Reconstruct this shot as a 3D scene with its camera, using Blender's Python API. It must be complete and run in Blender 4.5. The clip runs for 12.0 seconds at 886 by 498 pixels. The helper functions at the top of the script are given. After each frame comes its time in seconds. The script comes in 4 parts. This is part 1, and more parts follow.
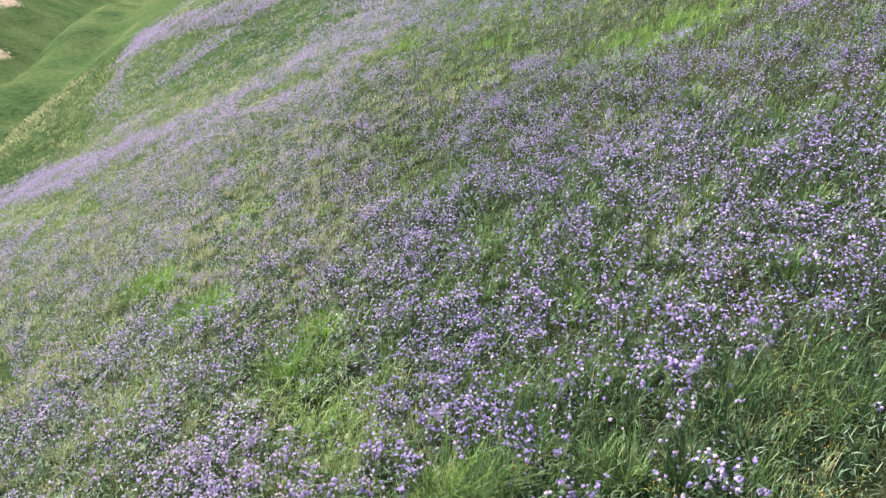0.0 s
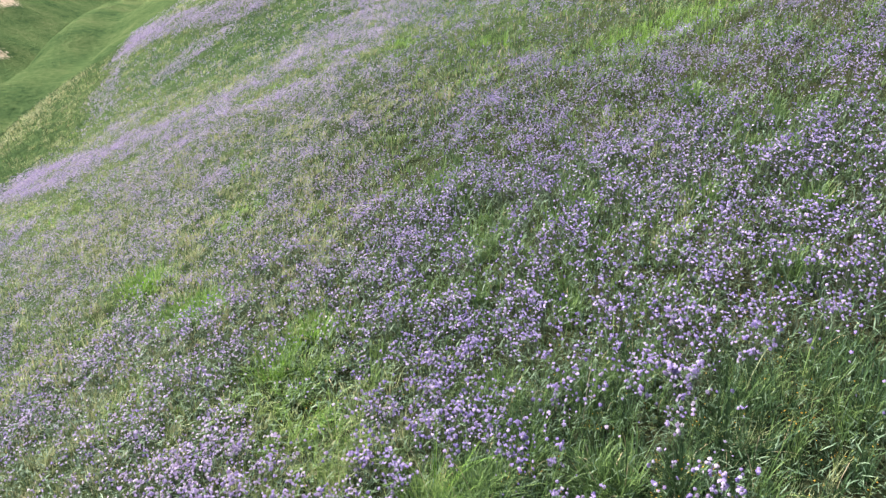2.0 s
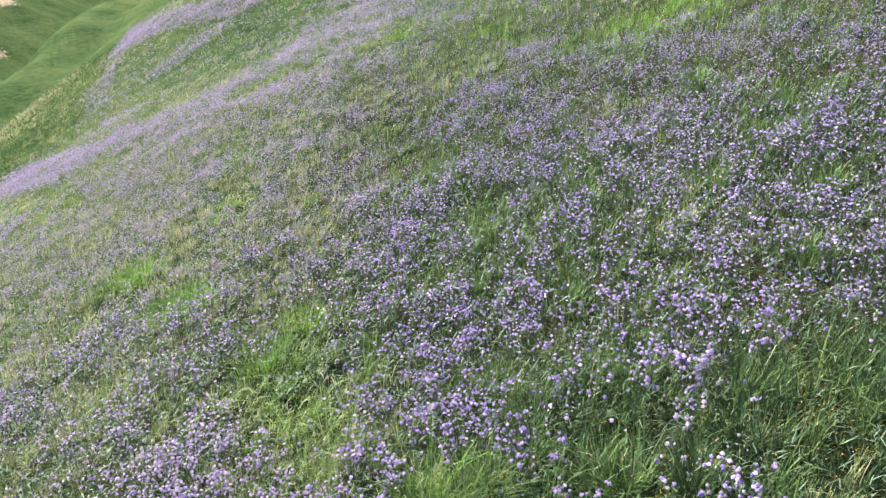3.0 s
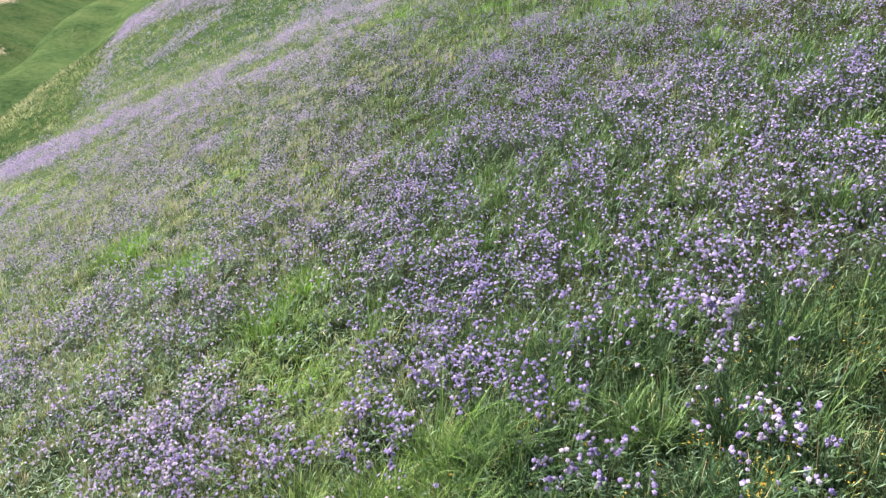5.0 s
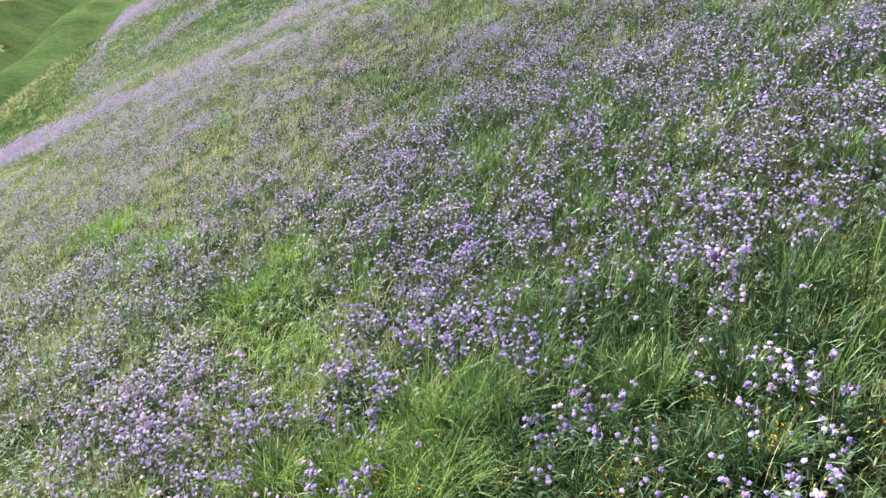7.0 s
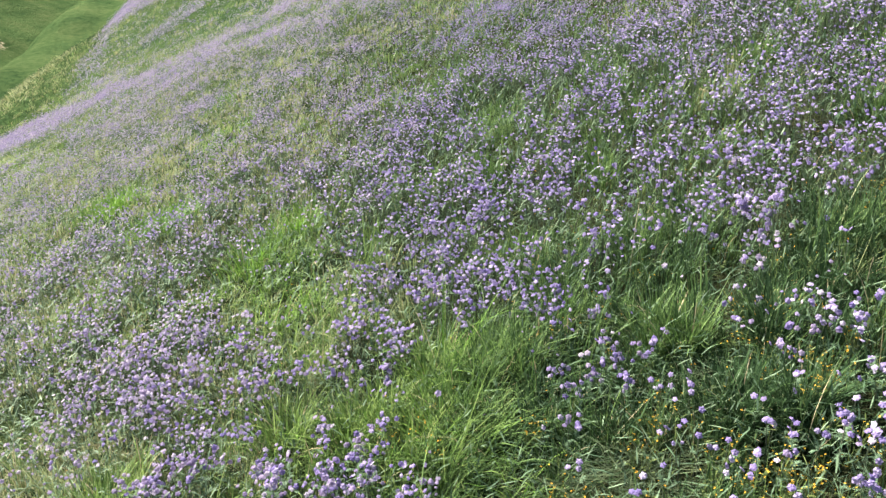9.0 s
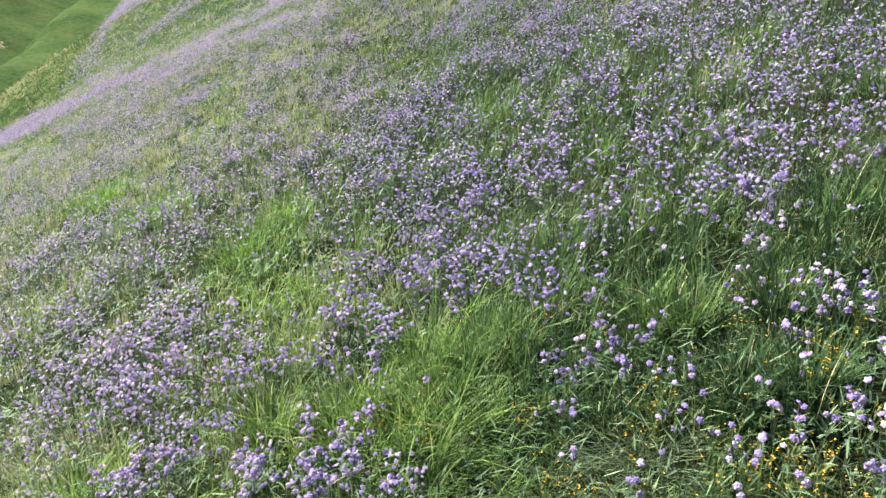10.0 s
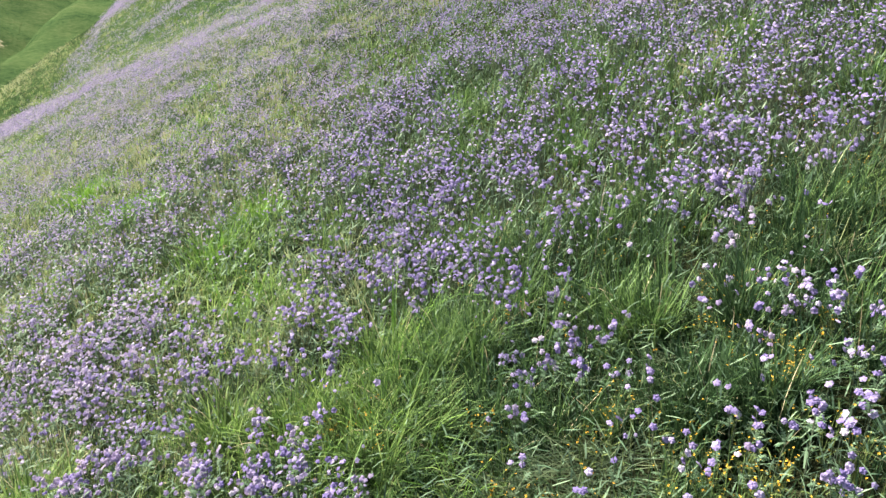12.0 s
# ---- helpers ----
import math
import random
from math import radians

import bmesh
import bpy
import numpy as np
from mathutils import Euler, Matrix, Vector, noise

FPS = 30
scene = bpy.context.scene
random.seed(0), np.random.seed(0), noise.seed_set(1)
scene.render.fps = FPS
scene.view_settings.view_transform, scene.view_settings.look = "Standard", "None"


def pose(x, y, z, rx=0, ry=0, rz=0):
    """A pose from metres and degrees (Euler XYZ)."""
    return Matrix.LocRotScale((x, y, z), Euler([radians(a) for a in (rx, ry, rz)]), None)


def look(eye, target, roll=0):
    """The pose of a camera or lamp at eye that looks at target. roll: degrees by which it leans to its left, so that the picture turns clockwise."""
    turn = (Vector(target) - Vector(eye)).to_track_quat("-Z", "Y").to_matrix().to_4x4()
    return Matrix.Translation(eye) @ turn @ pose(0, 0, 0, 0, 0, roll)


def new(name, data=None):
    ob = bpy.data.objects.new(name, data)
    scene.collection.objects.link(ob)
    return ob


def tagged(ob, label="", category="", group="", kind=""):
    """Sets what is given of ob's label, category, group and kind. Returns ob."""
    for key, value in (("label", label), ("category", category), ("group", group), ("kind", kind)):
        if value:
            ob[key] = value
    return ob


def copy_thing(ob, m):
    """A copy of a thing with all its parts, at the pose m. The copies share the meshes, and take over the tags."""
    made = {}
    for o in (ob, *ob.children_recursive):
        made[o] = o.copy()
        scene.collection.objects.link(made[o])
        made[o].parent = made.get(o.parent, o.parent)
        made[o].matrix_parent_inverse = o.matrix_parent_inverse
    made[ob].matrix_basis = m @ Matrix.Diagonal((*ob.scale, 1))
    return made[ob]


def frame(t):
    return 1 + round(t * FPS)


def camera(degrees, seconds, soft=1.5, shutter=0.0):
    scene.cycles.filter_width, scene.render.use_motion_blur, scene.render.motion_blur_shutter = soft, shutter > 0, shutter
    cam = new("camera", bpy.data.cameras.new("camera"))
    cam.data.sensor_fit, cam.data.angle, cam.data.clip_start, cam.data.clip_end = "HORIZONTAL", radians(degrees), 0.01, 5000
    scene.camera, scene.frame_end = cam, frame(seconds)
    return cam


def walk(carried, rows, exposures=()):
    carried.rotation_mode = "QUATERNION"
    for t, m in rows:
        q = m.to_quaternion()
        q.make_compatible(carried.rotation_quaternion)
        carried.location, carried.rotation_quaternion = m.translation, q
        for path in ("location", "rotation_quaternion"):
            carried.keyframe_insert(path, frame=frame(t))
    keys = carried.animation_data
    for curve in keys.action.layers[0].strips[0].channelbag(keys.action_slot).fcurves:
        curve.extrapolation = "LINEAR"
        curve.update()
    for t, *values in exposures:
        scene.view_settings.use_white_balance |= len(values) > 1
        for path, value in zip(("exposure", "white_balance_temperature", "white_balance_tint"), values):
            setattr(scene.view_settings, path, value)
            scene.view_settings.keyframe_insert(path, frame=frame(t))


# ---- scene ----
cam = camera(63.2, 12.0, soft=1.45)
walk(cam, [
    (0.0, pose(0.0000, -0.0000, 1.9000, 70.000, -0.000, -0.000)),
    (0.5, pose(-0.0159, -0.0110, 1.9052, 69.984, 0.019, -0.018)),
    (1.0, pose(-0.0085, -0.0014, 1.9151, 69.980, 0.021, -0.028)),
    (1.5, pose(0.0139, 0.0344, 1.9055, 69.969, 0.040, -0.022)),
    (2.0, pose(0.0343, 0.0942, 1.8676, 69.968, 0.051, -0.048)),
    (2.5, pose(0.0460, 0.1541, 1.8241, 69.960, 0.119, -0.066)),
    (3.0, pose(0.0483, 0.1972, 1.7770, 69.959, 0.143, -0.106)),
    (5.0, pose(0.0170, 0.2787, 1.5564, 69.804, 0.386, -0.161)),
    (5.5, pose(0.0254, 0.2976, 1.5035, 69.773, 0.404, -0.160)),
    (6.0, pose(0.0428, 0.3191, 1.4623, 69.740, 0.454, -0.172)),
    (6.5, pose(0.0565, 0.3393, 1.4262, 69.734, 0.503, -0.198)),
    (7.0, pose(0.0571, 0.3593, 1.3814, 69.698, 0.541, -0.180)),
    (9.0, pose(0.0126, 0.3965, 1.2269, 69.630, 0.582, -0.114)),
    (9.5, pose(0.0174, 0.4192, 1.1933, 69.612, 0.637, -0.105)),
    (10.0, pose(0.0373, 0.4502, 1.1601, 69.598, 0.642, -0.094)),
    (10.5, pose(0.0662, 0.4806, 1.1299, 69.600, 0.658, -0.085)),
    (11.0, pose(0.0970, 0.4999, 1.1152, 69.565, 0.711, -0.068)),
    (11.5, pose(0.1209, 0.5057, 1.1253, 69.507, 0.732, -0.042)),
    (12.0, pose(0.1354, 0.5086, 1.1343, 69.523, 0.691, -0.028)),
], exposures=[(0.0, 2.4, 6400, 14), (12.0, 2.42, 6850, 2)])

# ---- light: a bright, thinly clouded sky ----
SUN_ELEVATION, SUN_AZIMUTH = radians(40), radians(-52)
world = bpy.data.worlds.new("overcast_sky")
scene.world = world
world.use_nodes = True
wn = world.node_tree.nodes
sky = wn.new("ShaderNodeTexSky")
sky.sky_type, sky.sun_disc = "NISHITA", False
sky.sun_elevation, sky.sun_rotation = SUN_ELEVATION, SUN_AZIMUTH
sky.air_density, sky.dust_density = 1.0, 3.0
wn["Background"].inputs["Strength"].default_value = 0.052
world.node_tree.links.new(sky.outputs["Color"], wn["Background"].inputs["Color"])

sun_data = bpy.data.lights.new("sun", "SUN")
sun_data.energy, sun_data.angle, sun_data.color = 4.5, radians(4), (1.0, 0.965, 0.91)
sun = new("sun", sun_data)
sun_way = Vector((math.sin(SUN_AZIMUTH) * math.cos(SUN_ELEVATION), math.cos(SUN_AZIMUTH) * math.cos(SUN_ELEVATION), math.sin(SUN_ELEVATION)))
sun.matrix_world = look(sun_way * 60, (0, 0, 0))

# ---- materials ----
def material(name):
    m = bpy.data.materials.new(name)
    m.use_nodes = True
    return m, m.node_tree.nodes, m.node_tree.links, m.node_tree.nodes["Principled BSDF"]

def ramp(nodes, stops):
    r = nodes.new("ShaderNodeValToRGB")
    while len(r.color_ramp.elements) < len(stops):
        r.color_ramp.elements.new(0.5)
    for e, (at, colour) in zip(r.color_ramp.elements, stops):
        e.position, e.color = at, (*colour, 1)
    return r

def noise_node(nodes, links, scale, detail=4.0, rough=0.55):
    """Noise over the place itself, so that neighbours share their tint."""
    pos = nodes.new("ShaderNodeNewGeometry")
    n = nodes.new("ShaderNodeTexNoise")
    n.inputs["Scale"].default_value, n.inputs["Detail"].default_value, n.inputs["Roughness"].default_value = scale, detail, rough
    links.new(pos.outputs["Position"], n.inputs["Vector"])
    return n

def maths(nodes, links, op, a, b):
    n = nodes.new("ShaderNodeMath")
    n.operation = op
    for k, v in enumerate((a, b)):
        if isinstance(v, (int, float)):
            n.inputs[k].default_value = v
        else:
            links.new(v, n.inputs[k])
    return n.outputs[0]

def leafy(name, stops, roughness=0.55, through_light=0.28, patch=1.3, spread=0.6, single=False, gloss=0.12, grain=(90.0, 0.18)):
    """Thin living tissue: tint by piece and by patch, some light let through."""
    m, nodes, links, bsdf = material(name)
    if single:
        rnd = nodes.new("ShaderNodeObjectInfo").outputs["Random"]
    else:
        rnd = nodes.new("ShaderNodeNewGeometry").outputs["Random Per Island"]
    big = noise_node(nodes, links, patch).outputs["Fac"]
    fine = noise_node(nodes, links, grain[0], 2.0).outputs["Fac"]
    a = maths(nodes, links, "MULTIPLY", rnd, spread)
    b = maths(nodes, links, "MULTIPLY", big, 1.0 - spread + 0.25)
    c = maths(nodes, links, "MULTIPLY", fine, grain[1])
    t = maths(nodes, links, "SUBTRACT", maths(nodes, links, "ADD", maths(nodes, links, "ADD", a, b), c), 0.2)
    col = ramp(nodes, stops)
    links.new(t, col.inputs["Fac"])
    links.new(col.outputs["Color"], bsdf.inputs["Base Color"])
    bsdf.inputs["Roughness"].default_value = roughness
    bsdf.inputs["Specular IOR Level"].default_value = gloss
    tr = nodes.new("ShaderNodeBsdfTranslucent")
    links.new(col.outputs["Color"], tr.inputs["Color"])
    mix = nodes.new("ShaderNodeMixShader")
    mix.inputs["Fac"].default_value = through_light
    links.new(bsdf.outputs["BSDF"], mix.inputs[1])
    links.new(tr.outputs["BSDF"], mix.inputs[2])
    links.new(mix.outputs["Shader"], nodes["Material Output"].inputs["Surface"])
    return m

GRASS = leafy("meadow_grass_green", [(0.0, (0.028, 0.056, 0.016)), (0.4, (0.10, 0.162, 0.044)), (0.7, (0.185, 0.262, 0.075)), (1.0, (0.28, 0.345, 0.125))], spread=0.85)
LUSH = leafy("lush_grass_green", [(0.0, (0.024, 0.051, 0.018)), (0.5, (0.078, 0.138, 0.041)), (1.0, (0.175, 0.258, 0.084))], spread=0.85)
FRESH = leafy("fresh_grass_green", [(0.0, (0.06, 0.13, 0.022)), (0.5, (0.125, 0.235, 0.036)), (1.0, (0.235, 0.36, 0.075))], spread=0.8)
# Dark grass tone, deepened beyond its own colour to stand in for shade
SHADE_GREEN = leafy("shade_toned_grass_green", [(0.0, (0.018, 0.036, 0.018)), (0.5, (0.032, 0.062, 0.026)), (1.0, (0.075, 0.125, 0.052))], 0.8, 0.2, spread=0.85, gloss=0.04)
GULLY = leafy("gully_grass_green", [(0.0, (0.023, 0.046, 0.019)), (0.5, (0.044, 0.075, 0.031)), (1.0, (0.088, 0.113, 0.053))], 0.8, 0.2, patch=0.3, spread=0.4, gloss=0.05)
GOLDEN = leafy("yellowing_grass", [(0.0, (0.165, 0.198, 0.078)), (0.5, (0.25, 0.282, 0.13)), (1.0, (0.37, 0.385, 0.215))], spread=0.75)
STRAW = leafy("dry_straw", [(0.0, (0.24, 0.19, 0.11)), (0.5, (0.38, 0.31, 0.19)), (1.0, (0.50, 0.43, 0.29))], 0.7, 0.2)
PALE = leafy("pale_dry_grass", [(0.0, (0.16, 0.175, 0.08)), (0.5, (0.24, 0.25, 0.125)), (1.0, (0.33, 0.33, 0.19))], 0.8, 0.2, gloss=0.05)
FORB = leafy("phacelia_foliage", [(0.0, (0.024, 0.044, 0.028)), (0.5, (0.074, 0.125, 0.071)), (1.0, (0.20, 0.27, 0.165))], 0.65, 0.25, spread=0.85, gloss=0.2)
STEM = leafy("flower_stem", [(0.0, (0.03, 0.045, 0.03)), (0.5, (0.055, 0.075, 0.045)), (1.0, (0.10, 0.105, 0.075))], 0.6, 0.15)
VIOLET_TINTS = [(0.0, (0.134, 0.099, 0.259)), (0.35, (0.207, 0.157, 0.331)), (0.65, (0.281, 0.219, 0.392)), (0.85, (0.336, 0.270, 0.432)), (1.0, (0.433, 0.371, 0.501))]
# Paler petal tints, set mostly to the left in place of haze and glare
HAZE_PALE_TINTS = [(0.0, (0.196, 0.142, 0.287)), (0.35, (0.285, 0.219, 0.360)), (0.65, (0.365, 0.292, 0.421)), (1.0, (0.507, 0.439, 0.518))]
VIOLET = leafy("violet_petals", VIOLET_TINTS, 0.75, 0.27, 1.1, 0.8, gloss=0.05, grain=(230.0, 0.22))
LILAC = leafy("pale_lilac_petals", HAZE_PALE_TINTS, 0.75, 0.4, 1.1, 0.8, gloss=0.05, grain=(230.0, 0.22))
VIOLET_ONE = leafy("violet_petals_near", VIOLET_TINTS, 0.75, 0.27, 1.1, 0.8, single=True, gloss=0.05, grain=(230.0, 0.22))
LILAC_ONE = leafy("pale_lilac_petals_near", HAZE_PALE_TINTS, 0.75, 0.4, 1.1, 0.8, single=True, gloss=0.05, grain=(230.0, 0.22))
MATTED = leafy("matted_grass_green", [(0.0, (0.016, 0.027, 0.014)), (0.5, (0.046, 0.066, 0.033)), (1.0, (0.115, 0.14, 0.075))], 0.7, 0.15, spread=0.9, gloss=0.1)
OLIVE = leafy("wiry_forb_green", [(0.0, (0.045, 0.068, 0.022)), (0.5, (0.095, 0.128, 0.039)), (1.0, (0.18, 0.21, 0.08))], 0.65, 0.25, spread=0.8)
GOLD_PETAL = leafy("golden_petals", [(0.0, (0.44, 0.19, 0.02)), (0.5, (0.56, 0.30, 0.03)), (1.0, (0.64, 0.43, 0.06))], 0.6, 0.25)

def soil_material():
    """Soil, thatch and short sward, with a dry strip in the gully and bare earth on the far hill."""
    m, nodes, links, bsdf = material("sward_and_soil")
    big = noise_node(nodes, links, 0.35, 5.0).outputs["Fac"]
    mid = noise_node(nodes, links, 3.5, 6.0, 0.65).outputs["Fac"]
    fine = noise_node(nodes, links, 60.0, 4.0, 0.7).outputs["Fac"]
    t = maths(nodes, links, "ADD", maths(nodes, links, "MULTIPLY", big, 0.4), maths(nodes, links, "ADD", maths(nodes, links, "MULTIPLY", mid, 0.45), maths(nodes, links, "MULTIPLY", fine, 0.25)))
    col = ramp(nodes, [(0.40, (0.022, 0.043, 0.016)), (0.48, (0.040, 0.071, 0.028)), (0.56, (0.063, 0.095, 0.036)), (0.66, (0.098, 0.120, 0.052))])
    links.new(t, col.inputs["Fac"])
    # Litter colour taken near black to paint the shade in gaps between plants
    shaded_litter = ramp(nodes, [(0.36, (0.010, 0.014, 0.007)), (0.5, (0.024, 0.03, 0.014)), (0.7, (0.055, 0.058, 0.03))])
    links.new(t, shaded_litter.inputs["Fac"])
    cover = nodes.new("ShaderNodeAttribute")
    cover.attribute_name = "shaded_litter"
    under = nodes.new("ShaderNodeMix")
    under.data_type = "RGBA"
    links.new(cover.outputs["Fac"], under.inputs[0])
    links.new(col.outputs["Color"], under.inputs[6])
    links.new(shaded_litter.outputs["Color"], under.inputs[7])
    dry = nodes.new("ShaderNodeAttribute")
    dry.attribute_name = "dryness"
    bare = ramp(nodes, [(0.3, (0.22, 0.17, 0.11)), (0.55, (0.42, 0.34, 0.25)), (0.8, (0.58, 0.49, 0.40))])
    links.new(mid, bare.inputs["Fac"])
    edge = maths(nodes, links, "ADD", dry.outputs["Fac"], maths(nodes, links, "MULTIPLY", maths(nodes, links, "SUBTRACT", mid, 0.5), 0.9))
    cut = ramp(nodes, [(0.42, (0, 0, 0)), (0.62, (1, 1, 1))])
    links.new(edge, cut.inputs["Fac"])
    mix = nodes.new("ShaderNodeMix")
    mix.data_type = "RGBA"
    links.new(cut.outputs["Color"], mix.inputs[0])
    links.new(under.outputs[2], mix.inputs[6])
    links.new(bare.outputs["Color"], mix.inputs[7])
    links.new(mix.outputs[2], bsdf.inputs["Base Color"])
    bsdf.inputs["Roughness"].default_value = 0.95
    bsdf.inputs["Specular IOR Level"].default_value = 0.0
    bump = nodes.new("ShaderNodeBump")
    bump.inputs["Strength"].default_value, bump.inputs["Distance"].default_value = 0.8, 0.03
    links.new(fine, bump.inputs["Height"])
    links.new(bump.outputs["Normal"], bsdf.inputs["Normal"])
    clumpy = nodes.new("ShaderNodeBump")
    clumpy.inputs["Strength"].default_value, clumpy.inputs["Distance"].default_value = 0.9, 0.5
    links.new(mid, clumpy.inputs["Height"])
    links.new(clumpy.outputs["Normal"], bump.inputs["Normal"])
    return m

SOIL = soil_material()

# ---- the lie of the land ----
rng = np.random.default_rng(7)
LATTICE = rng.random((256, 256))

def field(x, y, size, shift=0):
    """Smooth random field between 0 and 1, with lumps of the given size in metres."""
    u, v = np.asarray(x) / size + 37.3 * shift + 100, np.asarray(y) / size + 11.7 * shift + 100
    i, j = np.floor(u).astype(int), np.floor(v).astype(int)
    a, b = u - i, v - j
    a, b = a * a * (3 - 2 * a), b * b * (3 - 2 * b)
    at = lambda p, q: LATTICE[(i + p) % 256, (j + q) % 256]
    return (at(0, 0) * (1 - a) + at(1, 0) * a) * (1 - b) + (at(0, 1) * (1 - a) + at(1, 1) * a) * b

def smooth(lo, hi, v):
    t = np.clip((v - lo) / (hi - lo), 0, 1)
    return t * t * (3 - 2 * t)

def ridge_side(x, y):
    """Metres beyond the crest of the green spur across the gully."""
    return -(x + 19.6) * 0.979 - (y - 32.6) * 0.202

def height(x, y):
    """The hillside: an even slope up to the right, a swelling at its far shoulder, a gully, a spur and the hill behind it."""
    x, y = np.asarray(x, float), np.asarray(y, float)
    base = 60 * np.tanh((0.342 * x + 0.142 * y) / 60) - 0.045
    shoulder = 1.25 * np.exp(-(((x + 4.2) / 4.6) ** 2 + ((y - 20) / 5.3) ** 2))
    dip = -0.4 / (1 + np.exp(-np.clip((-x - 0.25 * y - 3.6) / 0.8, -30, 30)))
    u = -x - 0.25 * y - 3.6
    dip = dip - 0.85 * np.exp(-(((u - 4.7) / 1.6) ** 2)) - 0.10 * np.exp(-(((u - 0.2) / 0.8) ** 2)) + 0.04 * np.exp(-(((u - 1.9) / 1.0) ** 2)) * smooth(12, 17, y)
    shoulder = shoulder + 0.24 * np.exp(-(((x + 8.8) / 1.5) ** 2 + ((y - 20.6) / 2.6) ** 2))
    knoll = 0.14 * np.exp(-(((x + 2.0) / 1.7) ** 2 + ((y - 9.0) / 2.6) ** 2))
    s = ridge_side(x, y)
    rise = np.clip(0.45 + 1.1 * (y - 32.6) / 22.3, 0.1, 3.0)
    spur = rise * np.where(s < 0, np.exp(-((s / 7) ** 2)), np.exp(-((s / 5) ** 2)))
    beyond = -2.2 * smooth(0, 5, s) + 30 * np.tanh(np.maximum(s - 4, 0) * 0.85 / 30)
    lumpy = (field(x, y, 1.4, 8) - 0.5) * 0.05 * smooth(14, 24, np.hypot(x, y)) * smooth(-5, -9, x)
    uneven = (field(x, y, 0.55, 1) - 0.5) * 0.05 + (field(x, y, 2.3, 2) - 0.5) * 0.08 * smooth(4, 12, np.hypot(x, y))
    rough = (field(x, y, 5, 3) - 0.5) * 0.9 * smooth(22, 45, np.hypot(x, y))
    return base + shoulder + dip + knoll + spur + beyond + uneven + rough + lumpy

# patches on the plan: x, y, half-widths across and along, weight
NEAR_BLOOM_A = [
    (-1.29, 2.91, 0.08, 0.07, 0.8), (-1.36, 2.86, 0.07, 0.08, 0.6), (-1.33, 2.75, 0.12, 0.07, 0.7), (-1.40, 2.74, 0.07, 0.07, 0.6),
    (-1.06, 2.55, 0.10, 0.06, 0.8), (-0.96, 2.48, 0.08, 0.09, 0.9), (-0.91, 2.69, 0.09, 0.09, 0.9), (-0.92, 2.61, 0.08, 0.06, 0.8),
    (-0.78, 2.52, 0.06, 0.06, 0.6), (-0.63, 2.38, 0.04, 0.04, 0.4), (-0.55, 2.33, 0.03, 0.04, 0.6), (-1.20, 2.50, 0.12, 0.08, 0.7),
    (-0.98, 2.44, 0.08, 0.07, 1.0), (-0.90, 2.28, 0.06, 0.09, 1.0), (-0.73, 2.18, 0.05, 0.04, 1.0), (-0.80, 2.15, 0.08, 0.05, 0.9),
    (-1.15, 2.33, 0.08, 0.07, 0.6), (-0.78, 2.30, 0.09, 0.05, 0.6), (-0.68, 2.27, 0.03, 0.04, 0.6),
]
NEAR_BLOOM_B = [
    (-1.07, 2.36, 0.08, 0.06, 0.6), (-0.95, 2.15, 0.12, 0.05, 0.3), (-0.69, 2.03, 0.05, 0.03, 0.5), (-1.12, 2.22, 0.05, 0.05, 0.4),
    (-0.48, 1.93, 0.02, 0.03, 0.4), (-0.50, 2.15, 0.05, 0.03, 0.7), (-0.41, 2.09, 0.04, 0.03, 0.8), (-0.34, 2.07, 0.06, 0.03, 1.0),
    (-0.27, 2.05, 0.04, 0.02, 0.8), (-0.55, 2.09, 0.06, 0.03, 0.6), (-0.44, 2.07, 0.02, 0.02, 0.6), (-0.21, 1.98, 0.02, 0.02, 0.7),
    (-0.26, 2.20, 0.04, 0.05, 1.0), (-0.15, 2.17, 0.03, 0.07, 0.8), (-0.09, 2.10, 0.03, 0.03, 0.8), (-0.15, 2.09, 0.04, 0.02, 0.7),
    (-0.38, 2.31, 0.02, 0.02, 0.5), (-0.68, 1.86, 0.04, 0.05, 0.9), (-0.74, 1.83, 0.06, 0.03, 0.5),
]
NEAR_BLOOM_C = [
    (-0.64, 1.78, 0.06, 0.02, 0.7), (-0.56, 1.91, 0.02, 0.02, 0.7), (-0.58, 1.87, 0.03, 0.03, 0.8), (-0.51, 1.85, 0.03, 0.02, 0.7),
    (-0.40, 1.78, 0.03, 0.02, 0.8), (-0.37, 1.81, 0.03, 0.02, 0.9), (-0.40, 1.72, 0.05, 0.03, 0.4), (-0.91, 1.96, 0.04, 0.03, 0.4),
    (-0.62, 1.84, 0.03, 0.03, 0.5), (-0.28, 1.87, 0.02, 0.02, 0.7), (-0.28, 1.77, 0.03, 0.02, 0.8), (-0.23, 1.73, 0.03, 0.02, 0.8),
    (-0.17, 1.75, 0.02, 0.02, 0.9), (-0.13, 1.79, 0.01, 0.03, 0.8), (-0.17, 1.65, 0.03, 0.04, 1.0), (-0.24, 1.64, 0.03, 0.03, 0.9),
    (-0.28, 1.61, 0.03, 0.02, 0.9), (-0.25, 1.69, 0.03, 0.02, 0.7), (-0.11, 1.63, 0.02, 0.02, 0.9),
]
NEAR_BLOOM = NEAR_BLOOM_A + NEAR_BLOOM_B + NEAR_BLOOM_C
